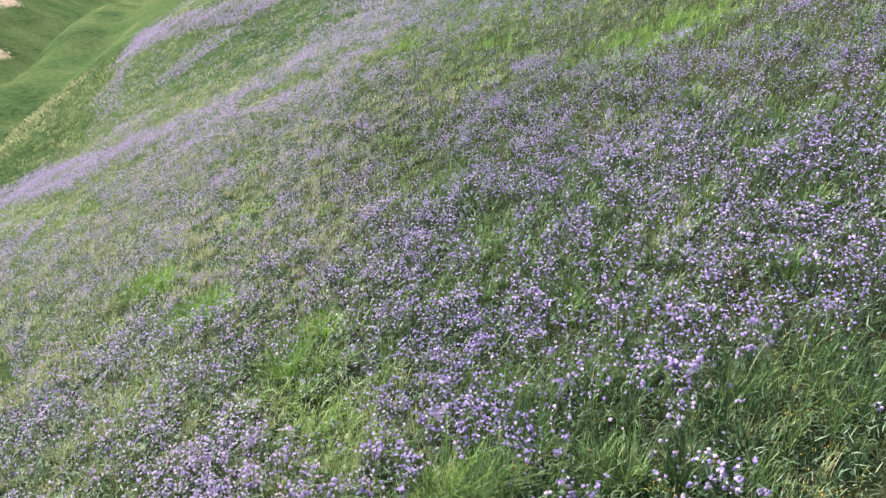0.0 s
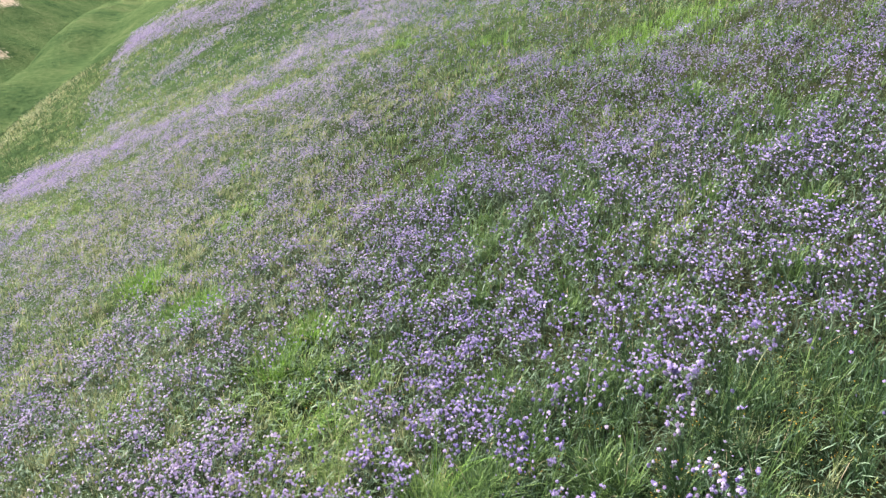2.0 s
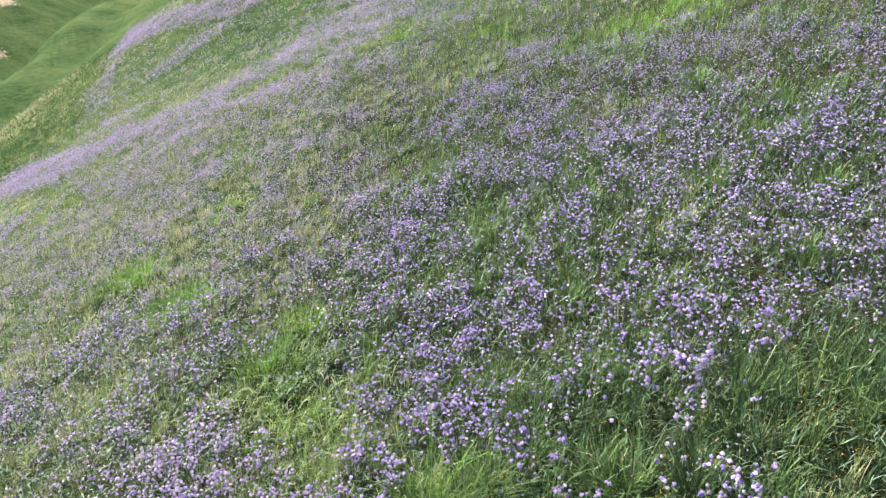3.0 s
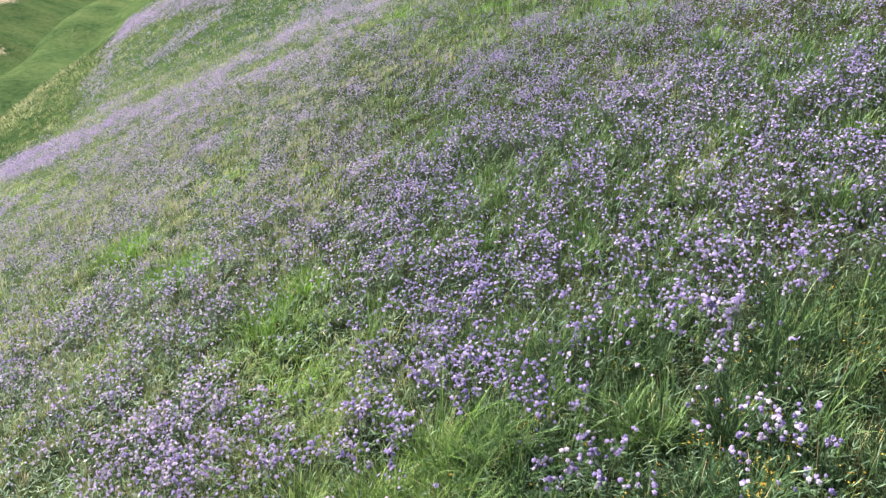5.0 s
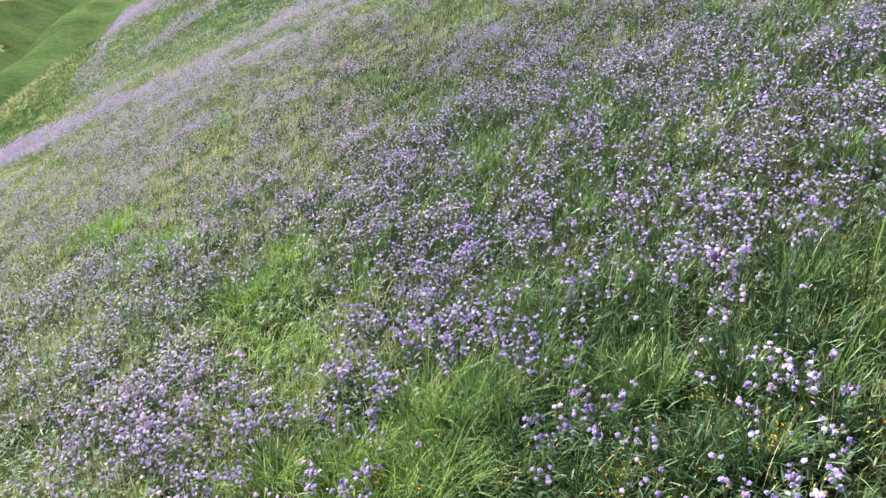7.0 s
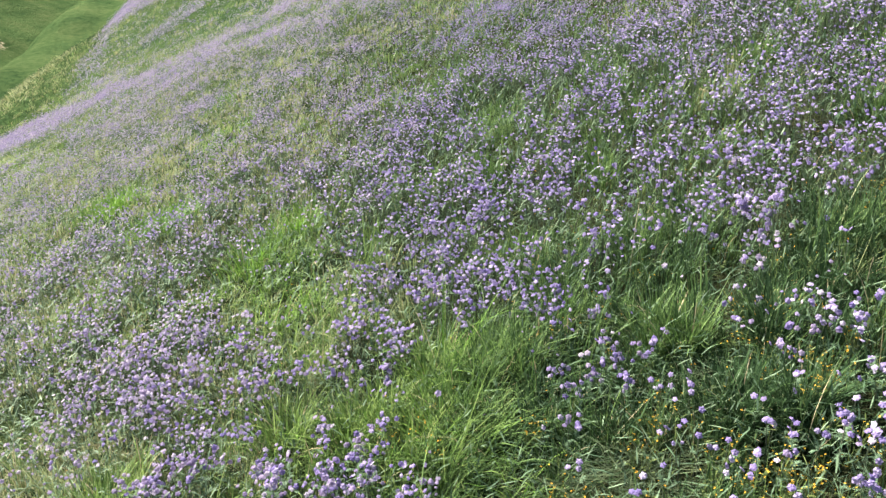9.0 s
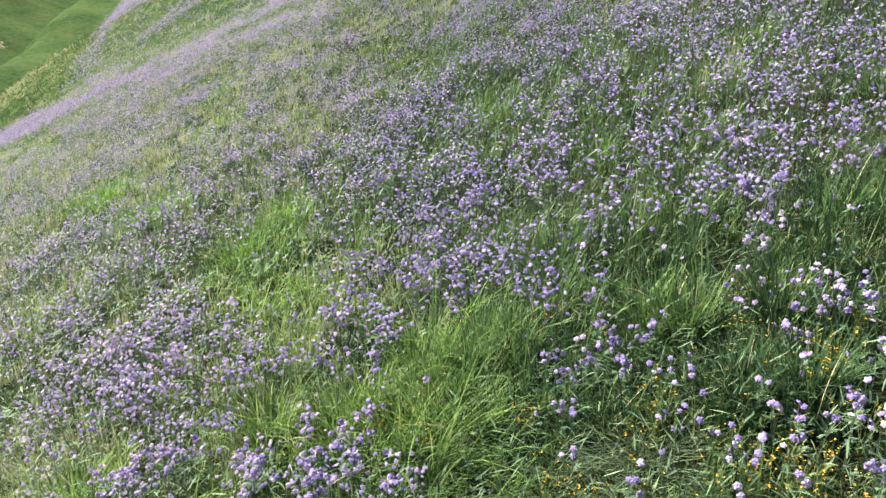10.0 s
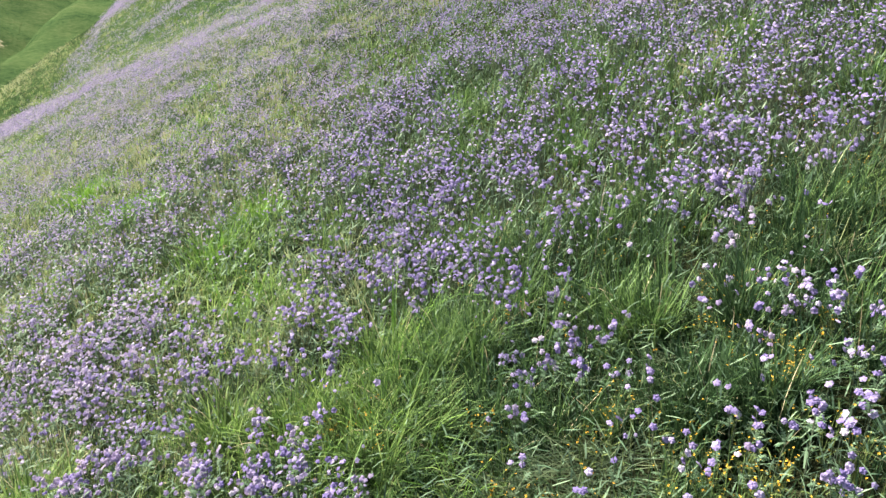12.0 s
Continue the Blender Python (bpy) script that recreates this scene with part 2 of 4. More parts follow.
CENTRE_BLOOM_A = [
    (-0.08, 1.59, 0.01, 0.02, 0.7), (-0.04, 1.58, 0.02, 0.02, 0.6), (-0.13, 1.57, 0.02, 0.02, 0.8), (-0.08, 1.55, 0.02, 0.02, 0.7),
    (0.14, 2.23, 0.07, 0.06, 1.0), (0.20, 2.19, 0.04, 0.07, 1.0), (0.23, 2.07, 0.02, 0.04, 0.9), (0.08, 2.19, 0.04, 0.03, 0.8),
    (-0.02, 2.29, 0.05, 0.05, 0.8), (0.06, 2.18, 0.03, 0.03, 0.8), (-0.06, 2.36, 0.03, 0.03, 0.8), (-0.26, 2.51, 0.03, 0.04, 0.7),
    (-0.18, 2.43, 0.04, 0.04, 0.6), (-0.21, 2.33, 0.02, 0.02, 0.6), (0.39, 2.00, 0.02, 0.03, 0.8), (0.37, 1.88, 0.01, 0.02, 0.7),
    (0.30, 1.94, 0.02, 0.02, 0.6), (0.26, 1.82, 0.02, 0.03, 0.8), (0.34, 1.79, 0.02, 0.02, 1.0),
]
CENTRE_BLOOM_B = [
    (0.37, 1.77, 0.03, 0.02, 1.0), (0.40, 1.80, 0.02, 0.02, 1.0), (0.46, 1.79, 0.03, 0.02, 0.9), (0.37, 1.72, 0.02, 0.02, 0.7),
    (0.41, 1.69, 0.02, 0.02, 0.8), (0.77, 1.75, 0.03, 0.03, 1.0), (0.78, 1.71, 0.03, 0.02, 0.9), (0.80, 1.69, 0.02, 0.02, 0.9),
    (0.75, 1.68, 0.02, 0.02, 0.8), (0.69, 1.68, 0.02, 0.02, 0.9), (0.86, 1.74, 0.02, 0.02, 0.9), (0.83, 1.66, 0.02, 0.02, 1.0),
    (0.83, 1.60, 0.01, 0.02, 0.8), (0.80, 1.56, 0.02, 0.02, 0.9), (0.78, 1.59, 0.02, 0.02, 0.7), (0.77, 1.52, 0.01, 0.02, 0.8),
    (0.73, 1.53, 0.01, 0.02, 0.7), (0.70, 1.44, 0.01, 0.02, 0.9), (0.67, 1.43, 0.01, 0.02, 0.9),
]
CENTRE_BLOOM_C = [
    (0.67, 1.37, 0.01, 0.02, 0.9), (0.69, 1.35, 0.02, 0.02, 1.0), (0.74, 1.45, 0.01, 0.02, 0.7), (0.66, 1.31, 0.02, 0.02, 0.9),
    (0.67, 1.29, 0.01, 0.02, 0.9), (0.77, 1.79, 0.02, 0.02, 0.7), (0.83, 1.78, 0.02, 0.02, 0.7), (0.69, 1.89, 0.02, 0.02, 0.7),
]
CENTRE_BLOOM = CENTRE_BLOOM_A + CENTRE_BLOOM_B + CENTRE_BLOOM_C
MID_BLOOM_A = [
    (-1.06, 6.05, 0.18, 0.28, 0.8), (-1.86, 5.96, 0.19, 0.30, 0.9), (-1.91, 5.83, 0.14, 0.22, 0.8), (-1.79, 6.20, 0.12, 0.16, 0.7),
    (-1.15, 5.04, 0.12, 0.32, 0.9), (-1.27, 5.40, 0.08, 0.17, 0.8), (-0.47, 4.40, 0.10, 0.19, 0.9), (-0.76, 5.12, 0.10, 0.18, 0.7),
    (-0.15, 3.84, 0.08, 0.13, 1.0), (-0.19, 3.59, 0.11, 0.15, 0.9), (-0.31, 3.50, 0.09, 0.11, 0.7), (-0.91, 4.28, 0.10, 0.09, 0.8),
    (-1.36, 4.70, 0.07, 0.12, 0.7), (-1.37, 4.39, 0.09, 0.12, 0.7), (-2.11, 5.39, 0.13, 0.22, 0.7), (-2.31, 5.34, 0.18, 0.27, 0.6),
    (-1.58, 4.28, 0.07, 0.09, 0.7), (-2.24, 5.90, 0.07, 0.24, 0.6), (-1.90, 4.20, 0.09, 0.16, 0.7),
]
MID_BLOOM_B = [
    (-1.48, 3.70, 0.12, 0.11, 0.6), (-1.82, 3.84, 0.17, 0.10, 0.5), (-1.86, 3.60, 0.19, 0.15, 0.6), (-1.29, 3.15, 0.16, 0.12, 0.7),
    (-1.13, 3.28, 0.11, 0.10, 0.5), (-2.93, 5.03, 0.14, 0.37, 0.5), (-2.56, 4.82, 0.17, 0.25, 0.5), (-0.35, 2.96, 0.07, 0.05, 0.6),
    (-0.25, 3.10, 0.09, 0.12, 0.8), (0.01, 2.92, 0.06, 0.12, 0.8), (-0.01, 2.68, 0.05, 0.07, 0.9), (-0.03, 2.51, 0.07, 0.09, 0.8),
    (-0.30, 2.74, 0.04, 0.05, 0.7), (-0.18, 2.53, 0.05, 0.06, 0.7), (-0.34, 2.67, 0.03, 0.05, 0.6), (-0.61, 3.87, 0.15, 0.20, 0.5),
    (-0.17, 4.39, 0.10, 0.18, 0.6), (0.15, 2.84, 0.07, 0.08, 0.9), (0.14, 3.46, 0.06, 0.08, 0.9),
]
MID_BLOOM_C = [
    (0.50, 3.15, 0.08, 0.05, 0.9), (0.50, 3.01, 0.04, 0.06, 0.8), (0.63, 2.94, 0.04, 0.03, 1.0), (0.41, 2.81, 0.06, 0.07, 1.0),
    (0.33, 2.61, 0.07, 0.08, 0.9), (0.16, 2.65, 0.04, 0.04, 0.8), (0.70, 2.66, 0.06, 0.04, 0.9), (0.51, 2.47, 0.03, 0.03, 0.9),
    (0.43, 2.25, 0.03, 0.04, 0.9), (0.66, 2.43, 0.02, 0.03, 0.7), (0.84, 2.99, 0.04, 0.08, 1.0), (1.14, 2.78, 0.07, 0.05, 1.0),
    (1.04, 2.82, 0.05, 0.05, 0.8), (1.07, 2.62, 0.05, 0.07, 0.7), (0.90, 2.33, 0.07, 0.06, 0.9), (0.92, 2.21, 0.03, 0.04, 0.9),
    (0.80, 2.22, 0.03, 0.02, 1.0), (0.80, 2.13, 0.05, 0.03, 0.8), (0.68, 2.19, 0.04, 0.03, 0.8),
]
MID_BLOOM_D = [
    (1.17, 2.46, 0.05, 0.05, 0.8), (1.33, 2.70, 0.06, 0.06, 0.8), (1.35, 2.39, 0.03, 0.10, 0.8), (1.36, 3.08, 0.07, 0.04, 0.9),
    (1.28, 3.08, 0.10, 0.12, 0.7), (1.03, 3.38, 0.06, 0.06, 0.9), (0.42, 4.28, 0.08, 0.11, 0.8), (0.43, 3.72, 0.05, 0.13, 0.7),
    (0.66, 3.43, 0.05, 0.13, 0.6), (0.93, 2.65, 0.10, 0.08, 0.6), (0.84, 2.65, 0.04, 0.06, 0.7), (0.20, 2.27, 0.07, 0.05, 0.9),
    (0.74, 1.98, 0.03, 0.03, 1.0), (0.91, 1.93, 0.02, 0.03, 0.7), (0.95, 2.44, 0.02, 0.02, 0.8),
]
MID_BLOOM = MID_BLOOM_A + MID_BLOOM_B + MID_BLOOM_C + MID_BLOOM_D
FAR_BLOOM_A = [
    (0.43, 5.76, 0.09, 0.27, 1.0), (0.63, 4.79, 0.19, 0.21, 1.0), (1.03, 4.40, 0.18, 0.13, 0.9), (1.30, 5.17, 0.17, 0.14, 0.7),
    (0.99, 5.19, 0.25, 0.18, 0.7), (1.64, 5.30, 0.09, 0.25, 0.9), (1.84, 5.85, 0.14, 0.14, 0.9), (0.82, 6.49, 0.21, 0.33, 0.8),
    (1.71, 4.26, 0.18, 0.11, 0.7), (1.63, 3.49, 0.11, 0.07, 1.0), (1.68, 3.24, 0.15, 0.05, 0.9), (1.90, 3.76, 0.10, 0.09, 0.8),
    (2.43, 4.35, 0.16, 0.10, 0.8), (2.10, 5.08, 0.26, 0.14, 0.7), (1.35, 3.82, 0.19, 0.14, 0.8), (1.37, 3.35, 0.06, 0.13, 0.9),
    (1.33, 3.09, 0.10, 0.06, 0.8), (1.08, 3.43, 0.12, 0.10, 0.8), (0.46, 4.17, 0.10, 0.10, 0.8),
]
FAR_BLOOM_B = [
    (-1.71, 7.75, 0.19, 0.21, 0.8), (-1.46, 8.04, 0.19, 0.23, 0.9), (-2.51, 9.46, 0.19, 0.43, 0.8), (-1.94, 10.01, 0.24, 0.44, 0.8),
    (-0.73, 6.46, 0.10, 0.18, 0.8), (-1.91, 6.19, 0.16, 0.20, 1.0), (-1.30, 5.47, 0.09, 0.31, 0.8), (-0.45, 4.38, 0.07, 0.14, 0.8),
    (-0.95, 4.72, 0.12, 0.23, 0.7), (-2.26, 5.83, 0.10, 0.26, 0.6), (-1.55, 4.89, 0.25, 0.17, 0.6), (1.55, 2.48, 0.10, 0.05, 0.9),
    (1.50, 2.32, 0.07, 0.04, 0.9), (1.39, 2.34, 0.07, 0.04, 0.8), (1.25, 2.86, 0.10, 0.07, 0.8),
]
FAR_BLOOM = FAR_BLOOM_A + FAR_BLOOM_B
BLOOM_BANDS = [
    (-6.75, 10.76, -4.99, 9.03, 0.41, 1.0), (-4.99, 9.03, -4.66, 9.18, 0.35, 1.0), (-4.66, 9.18, -4.29, 9.24, 0.35, 1.0),
    (-4.29, 9.24, -3.65, 8.99, 0.34, 1.0), (-3.65, 8.99, -3.23, 9.08, 0.34, 1.0), (-3.23, 9.08, -2.75, 9.08, 0.32, 1.0),
    (-2.75, 9.08, -2.51, 9.46, 0.21, 0.7), (-2.51, 9.46, -2.31, 9.92, 0.22, 0.7), (-2.31, 9.92, -1.80, 9.89, 0.22, 0.7),
    (-7.90, 18.31, -6.42, 16.58, 0.59, 1.0), (-6.42, 16.58, -5.65, 16.27, 0.55, 1.0), (-5.65, 16.27, -4.61, 15.70, 0.53, 1.0),
    (-4.61, 15.70, -3.82, 15.39, 0.50, 1.0), (-4.77, 13.13, -4.51, 13.69, 0.31, 0.9), (-4.51, 13.69, -4.14, 14.13, 0.32, 0.9),
    (-5.98, 12.55, -6.78, 14.76, 0.34, 0.5), (-6.78, 14.76, -7.35, 16.86, 0.38, 0.5), (-4.60, 9.97, -4.42, 10.68, 0.22, 0.4),
]
GREEN_BANDS = [  # from x, y to x, y, half-width, weight
    (-4.13, 7.77, -3.78, 8.05, 0.15, 0.8), (-3.78, 8.05, -3.48, 8.07, 0.15, 0.8), (-3.90, 9.69, -3.51, 10.03, 0.26, 1.0),
    (-3.51, 10.03, -2.91, 10.09, 0.26, 1.0), (-2.09, 8.59, -1.51, 8.77, 0.20, 0.9), (-5.67, 8.81, -4.16, 7.55, 0.26, 0.9),
]
NEAR_GAPS_A = [
    (0.01, 1.96, 0.08, 0.16, 1.0), (-0.03, 1.74, 0.09, 0.09, 1.0), (0.14, 1.98, 0.08, 0.11, 1.0), (0.20, 1.79, 0.05, 0.08, 0.8),
    (0.08, 1.70, 0.09, 0.10, 1.0), (-0.22, 1.87, 0.08, 0.07, 0.9), (-0.36, 1.92, 0.07, 0.05, 0.9), (-0.37, 2.38, 0.13, 0.09, 0.8),
    (-0.73, 2.55, 0.04, 0.09, 0.6), (-1.59, 3.23, 0.16, 0.13, 0.8), (-0.53, 2.61, 0.22, 0.10, 1.0), (0.28, 1.90, 0.04, 0.05, 0.7),
    (0.30, 1.56, 0.12, 0.06, 0.9), (0.38, 1.59, 0.10, 0.06, 0.9), (0.51, 1.73, 0.06, 0.09, 0.9), (0.56, 1.63, 0.06, 0.08, 0.9),
    (0.36, 1.41, 0.12, 0.05, 0.9), (0.15, 1.52, 0.12, 0.07, 0.9), (0.55, 1.89, 0.07, 0.06, 0.9),
]
NEAR_GAPS_B = [
    (0.48, 1.95, 0.06, 0.05, 0.7), (0.69, 1.78, 0.05, 0.06, 0.8), (0.72, 1.59, 0.05, 0.04, 0.7), (0.61, 1.63, 0.05, 0.05, 0.8),
    (0.65, 1.51, 0.05, 0.05, 0.7), (-0.88, 1.86, 0.09, 0.07, 0.7), (-0.72, 2.13, 0.02, 0.03, 0.1), (-0.48, 1.72, 0.07, 0.04, 0.6),
    (-0.44, 1.97, 0.04, 0.05, 0.5), (-1.17, 2.71, 0.06, 0.03, 0.5),
]
NEAR_GAPS = NEAR_GAPS_A + NEAR_GAPS_B
MID_GAPS_A = [
    (-1.44, 3.98, 0.19, 0.18, 1.0), (-1.95, 4.51, 0.19, 0.14, 0.7), (-0.64, 2.92, 0.21, 0.18, 1.0), (-0.85, 2.91, 0.14, 0.12, 0.8),
    (-0.60, 3.31, 0.15, 0.13, 0.8), (-0.43, 2.61, 0.10, 0.08, 0.9), (-0.88, 3.74, 0.12, 0.10, 0.4), (-1.43, 5.38, 0.13, 0.41, 0.6),
    (-0.35, 3.87, 0.12, 0.10, 0.5), (0.04, 4.67, 0.14, 0.28, 0.7), (-0.08, 4.57, 0.07, 0.18, 0.5), (0.60, 3.72, 0.04, 0.22, 0.8),
    (0.76, 3.54, 0.05, 0.11, 0.8), (0.57, 2.86, 0.05, 0.13, 0.9), (0.25, 3.92, 0.11, 0.10, 0.6), (0.70, 2.44, 0.09, 0.08, 0.8),
    (0.65, 2.36, 0.11, 0.08, 0.8), (0.32, 2.28, 0.10, 0.09, 0.9), (0.55, 2.31, 0.05, 0.07, 0.8),
]
MID_GAPS_B = [
    (0.58, 2.15, 0.10, 0.06, 0.8), (0.93, 3.12, 0.12, 0.09, 0.5), (0.94, 2.79, 0.13, 0.04, 0.6), (1.33, 2.86, 0.09, 0.11, 0.5),
    (1.21, 2.18, 0.07, 0.07, 0.8), (1.01, 2.08, 0.10, 0.08, 0.9), (0.90, 1.98, 0.08, 0.07, 0.9), (0.98, 1.89, 0.11, 0.07, 0.8),
    (1.11, 1.97, 0.08, 0.05, 0.7), (0.91, 2.12, 0.05, 0.04, 0.7), (-3.72, 6.81, 0.42, 0.39, 0.9), (-2.14, 4.16, 0.22, 0.11, 0.5),
    (-1.50, 3.46, 0.18, 0.09, 0.5), (-0.50, 4.14, 0.09, 0.10, 0.4), (0.10, 3.22, 0.07, 0.10, 0.4),
]
MID_GAPS = MID_GAPS_A + MID_GAPS_B
FAR_GAPS_A = [
    (1.90, 6.40, 0.73, 0.45, 1.0), (2.19, 5.66, 0.29, 0.23, 0.8), (0.57, 7.87, 0.37, 0.48, 0.9), (0.28, 7.91, 0.25, 0.46, 0.7),
    (-0.44, 9.11, 0.25, 0.71, 0.9), (2.40, 5.29, 0.16, 0.20, 0.9), (1.63, 4.75, 0.09, 0.12, 1.0), (1.10, 6.38, 0.15, 0.33, 0.6),
    (1.26, 4.68, 0.10, 0.10, 0.7), (2.06, 3.93, 0.14, 0.09, 0.6), (1.66, 3.14, 0.07, 0.09, 0.8), (1.24, 3.44, 0.09, 0.10, 0.7),
    (1.34, 3.44, 0.06, 0.07, 0.6), (2.05, 3.44, 0.10, 0.11, 0.6), (1.51, 3.25, 0.07, 0.08, 0.6), (0.70, 3.65, 0.05, 0.11, 0.8),
    (0.57, 3.55, 0.04, 0.08, 0.8), (-1.49, 5.31, 0.20, 0.46, 0.8), (-1.78, 6.38, 0.19, 0.28, 0.8),
]
FAR_GAPS_B = [
    (-1.79, 8.83, 0.32, 0.32, 0.9), (-3.49, 9.87, 0.25, 0.31, 0.7), (-1.32, 9.39, 0.30, 0.66, 0.4), (-0.80, 8.44, 0.20, 0.48, 0.4),
    (-3.95, 7.40, 0.48, 0.25, 0.9), (-4.71, 7.70, 0.44, 0.21, 0.9), (-1.06, 6.23, 0.13, 0.19, 0.4),
]
FAR_GAPS = FAR_GAPS_A + FAR_GAPS_B
GOLD_A = [
    (0.72, 1.58, 0.03, 0.02, 1.0), (0.74, 1.58, 0.02, 0.02, 0.8), (0.56, 1.39, 0.05, 0.02, 0.8), (0.51, 1.39, 0.04, 0.02, 0.8),
    (0.57, 1.33, 0.05, 0.02, 0.8), (0.62, 1.35, 0.04, 0.02, 0.8), (0.52, 1.33, 0.05, 0.02, 0.8), (0.62, 1.30, 0.04, 0.02, 0.6),
    (0.69, 1.42, 0.01, 0.02, 0.6), (0.50, 1.47, 0.01, 0.02, 0.6), (0.56, 1.45, 0.01, 0.02, 0.6), (0.65, 1.65, 0.01, 0.02, 0.6),
    (0.25, 1.54, 0.03, 0.02, 0.6), (0.20, 1.68, 0.02, 0.02, 0.6), (-0.02, 1.80, 0.04, 0.04, 0.8), (-0.04, 1.73, 0.03, 0.02, 0.8),
    (0.02, 1.87, 0.02, 0.03, 0.6), (0.44, 1.59, 0.02, 0.02, 0.4), (0.22, 1.47, 0.02, 0.02, 0.5),
]
GOLD_B = [
    (0.35, 1.39, 0.02, 0.02, 0.6), (0.32, 1.50, 0.02, 0.02, 0.6), (0.85, 1.72, 0.01, 0.02, 0.6), (0.72, 1.83, 0.04, 0.02, 0.6),
    (0.76, 1.84, 0.02, 0.02, 0.7), (-1.41, 2.99, 0.10, 0.07, 0.6), (-0.50, 2.60, 0.11, 0.05, 0.6), (-0.11, 1.81, 0.02, 0.04, 0.4),
    (0.38, 1.60, 0.02, 0.03, 0.4), (1.12, 2.17, 0.05, 0.04, 0.8), (1.13, 2.04, 0.05, 0.04, 0.8), (0.92, 2.11, 0.03, 0.03, 0.8),
    (0.97, 1.94, 0.09, 0.04, 0.8), (1.06, 1.89, 0.05, 0.03, 0.7), (0.53, 2.15, 0.03, 0.03, 0.5), (0.79, 2.58, 0.04, 0.03, 0.5),
    (0.83, 2.48, 0.03, 0.03, 0.6), (0.32, 2.28, 0.07, 0.06, 0.4),
]
GOLD = GOLD_A + GOLD_B
FRESH_SPOTS = [
    (-1.44, 3.98, 0.18, 0.17, 1.0), (0.59, 3.65, 0.03, 0.19, 0.8), (-0.46, 2.66, 0.08, 0.06, 0.6),
    (0.05, 4.54, 0.08, 0.22, 0.6), (-0.06, 3.36, 0.04, 0.07, 0.6), (1.90, 6.40, 0.68, 0.41, 1.0), (-1.49, 5.31, 0.18, 0.40, 0.5),
    (-0.44, 9.11, 0.18, 0.63, 0.8), (2.19, 5.66, 0.24, 0.17, 0.8), (0.57, 7.87, 0.25, 0.34, 0.5), (-1.84, 6.49, 0.14, 0.25, 0.6),
    (0.00, 2.05, 0.05, 0.10, 0.6), (-0.24, 1.89, 0.08, 0.05, 0.6), (-1.51, 3.13, 0.10, 0.11, 0.6), (0.54, 1.60, 0.03, 0.05, 0.5),
    (-0.50, 2.58, 0.18, 0.08, 0.7),
]
THATCH = [
    (0.37, 1.53, 0.12, 0.05, 1.0), (0.33, 1.44, 0.09, 0.04, 0.8), (0.54, 1.75, 0.06, 0.06, 0.6), (0.13, 1.50, 0.06, 0.04, 0.7),
    (0.48, 1.95, 0.05, 0.04, 0.7), (0.61, 1.67, 0.06, 0.05, 0.5),
]
MOUNDS = [
    (0.30, 2.29, 0.10, 0.08, 0.9), (0.58, 2.64, 0.10, 0.07, 0.6), (0.90, 2.54, 0.13, 0.05, 0.5), (1.07, 2.32, 0.09, 0.05, 0.7),
    (0.68, 2.38, 0.07, 0.07, 0.8), (0.42, 2.34, 0.07, 0.05, 0.6), (0.61, 1.64, 0.07, 0.06, 0.6), (0.51, 1.81, 0.05, 0.05, 0.6),
    (0.65, 1.43, 0.04, 0.04, 0.5), (0.12, 1.56, 0.06, 0.05, 0.6), (0.45, 1.41, 0.07, 0.04, 0.5),
]
TUFTS_NEAR = [
    (-0.03, 1.98, 0.04, 0.09, 1.0), (0.05, 1.90, 0.04, 0.07, 1.0), (0.11, 1.99, 0.03, 0.09, 1.0), (0.20, 1.97, 0.03, 0.07, 1.0),
    (-0.22, 1.89, 0.05, 0.06, 1.0), (-0.14, 1.92, 0.03, 0.05, 1.0), (0.50, 1.92, 0.04, 0.05, 1.0), (0.55, 1.61, 0.04, 0.06, 1.0),
    (0.60, 1.60, 0.03, 0.04, 0.9), (0.56, 1.86, 0.03, 0.04, 1.0), (0.73, 1.82, 0.03, 0.04, 1.0), (-0.87, 1.89, 0.06, 0.06, 0.8),
    (-0.40, 1.97, 0.06, 0.06, 0.8), (0.70, 1.58, 0.03, 0.03, 0.8), (0.30, 2.08, 0.04, 0.05, 0.9), (-0.06, 1.80, 0.04, 0.06, 1.0),
]
TUFTS = [
    (0.57, 2.88, 0.04, 0.11, 1.0), (0.71, 2.30, 0.07, 0.06, 1.0), (0.98, 2.04, 0.05, 0.06, 1.0), (0.55, 2.31, 0.04, 0.06, 1.0),
    (0.05, 4.54, 0.07, 0.26, 1.0), (-0.63, 3.33, 0.10, 0.10, 1.0), (-0.76, 3.12, 0.10, 0.12, 1.0), (1.40, 2.70, 0.06, 0.08, 1.0),
    (0.77, 3.61, 0.04, 0.12, 1.0), (0.89, 1.93, 0.05, 0.05, 1.0), (1.63, 4.75, 0.06, 0.12, 1.0), (1.65, 3.11, 0.06, 0.09, 1.0),
    (1.28, 3.41, 0.07, 0.10, 1.0), (2.40, 5.29, 0.09, 0.14, 1.0),
]
SPRIGS_A = [
    (0.25, 1.75), (0.3, 1.73), (0.25, 1.67), (0.27, 1.61), (0.26, 1.62), (0.2, 1.64), (0.3, 1.64), (0.44, 1.66),
    (0.45, 1.65), (0.47, 1.7), (0.51, 1.65), (0.5, 1.66), (0.63, 1.77), (0.65, 1.74), (0.69, 1.79), (0.6, 1.54),
    (0.59, 1.53), (0.59, 1.48), (0.61, 1.48), (0.62, 1.46), (0.59, 1.48), (0.67, 1.59), (0.69, 1.6), (0.73, 1.54),
    (0.69, 1.49), (0.72, 1.47), (0.75, 1.46), (0.77, 1.48), (0.8, 1.48),
]
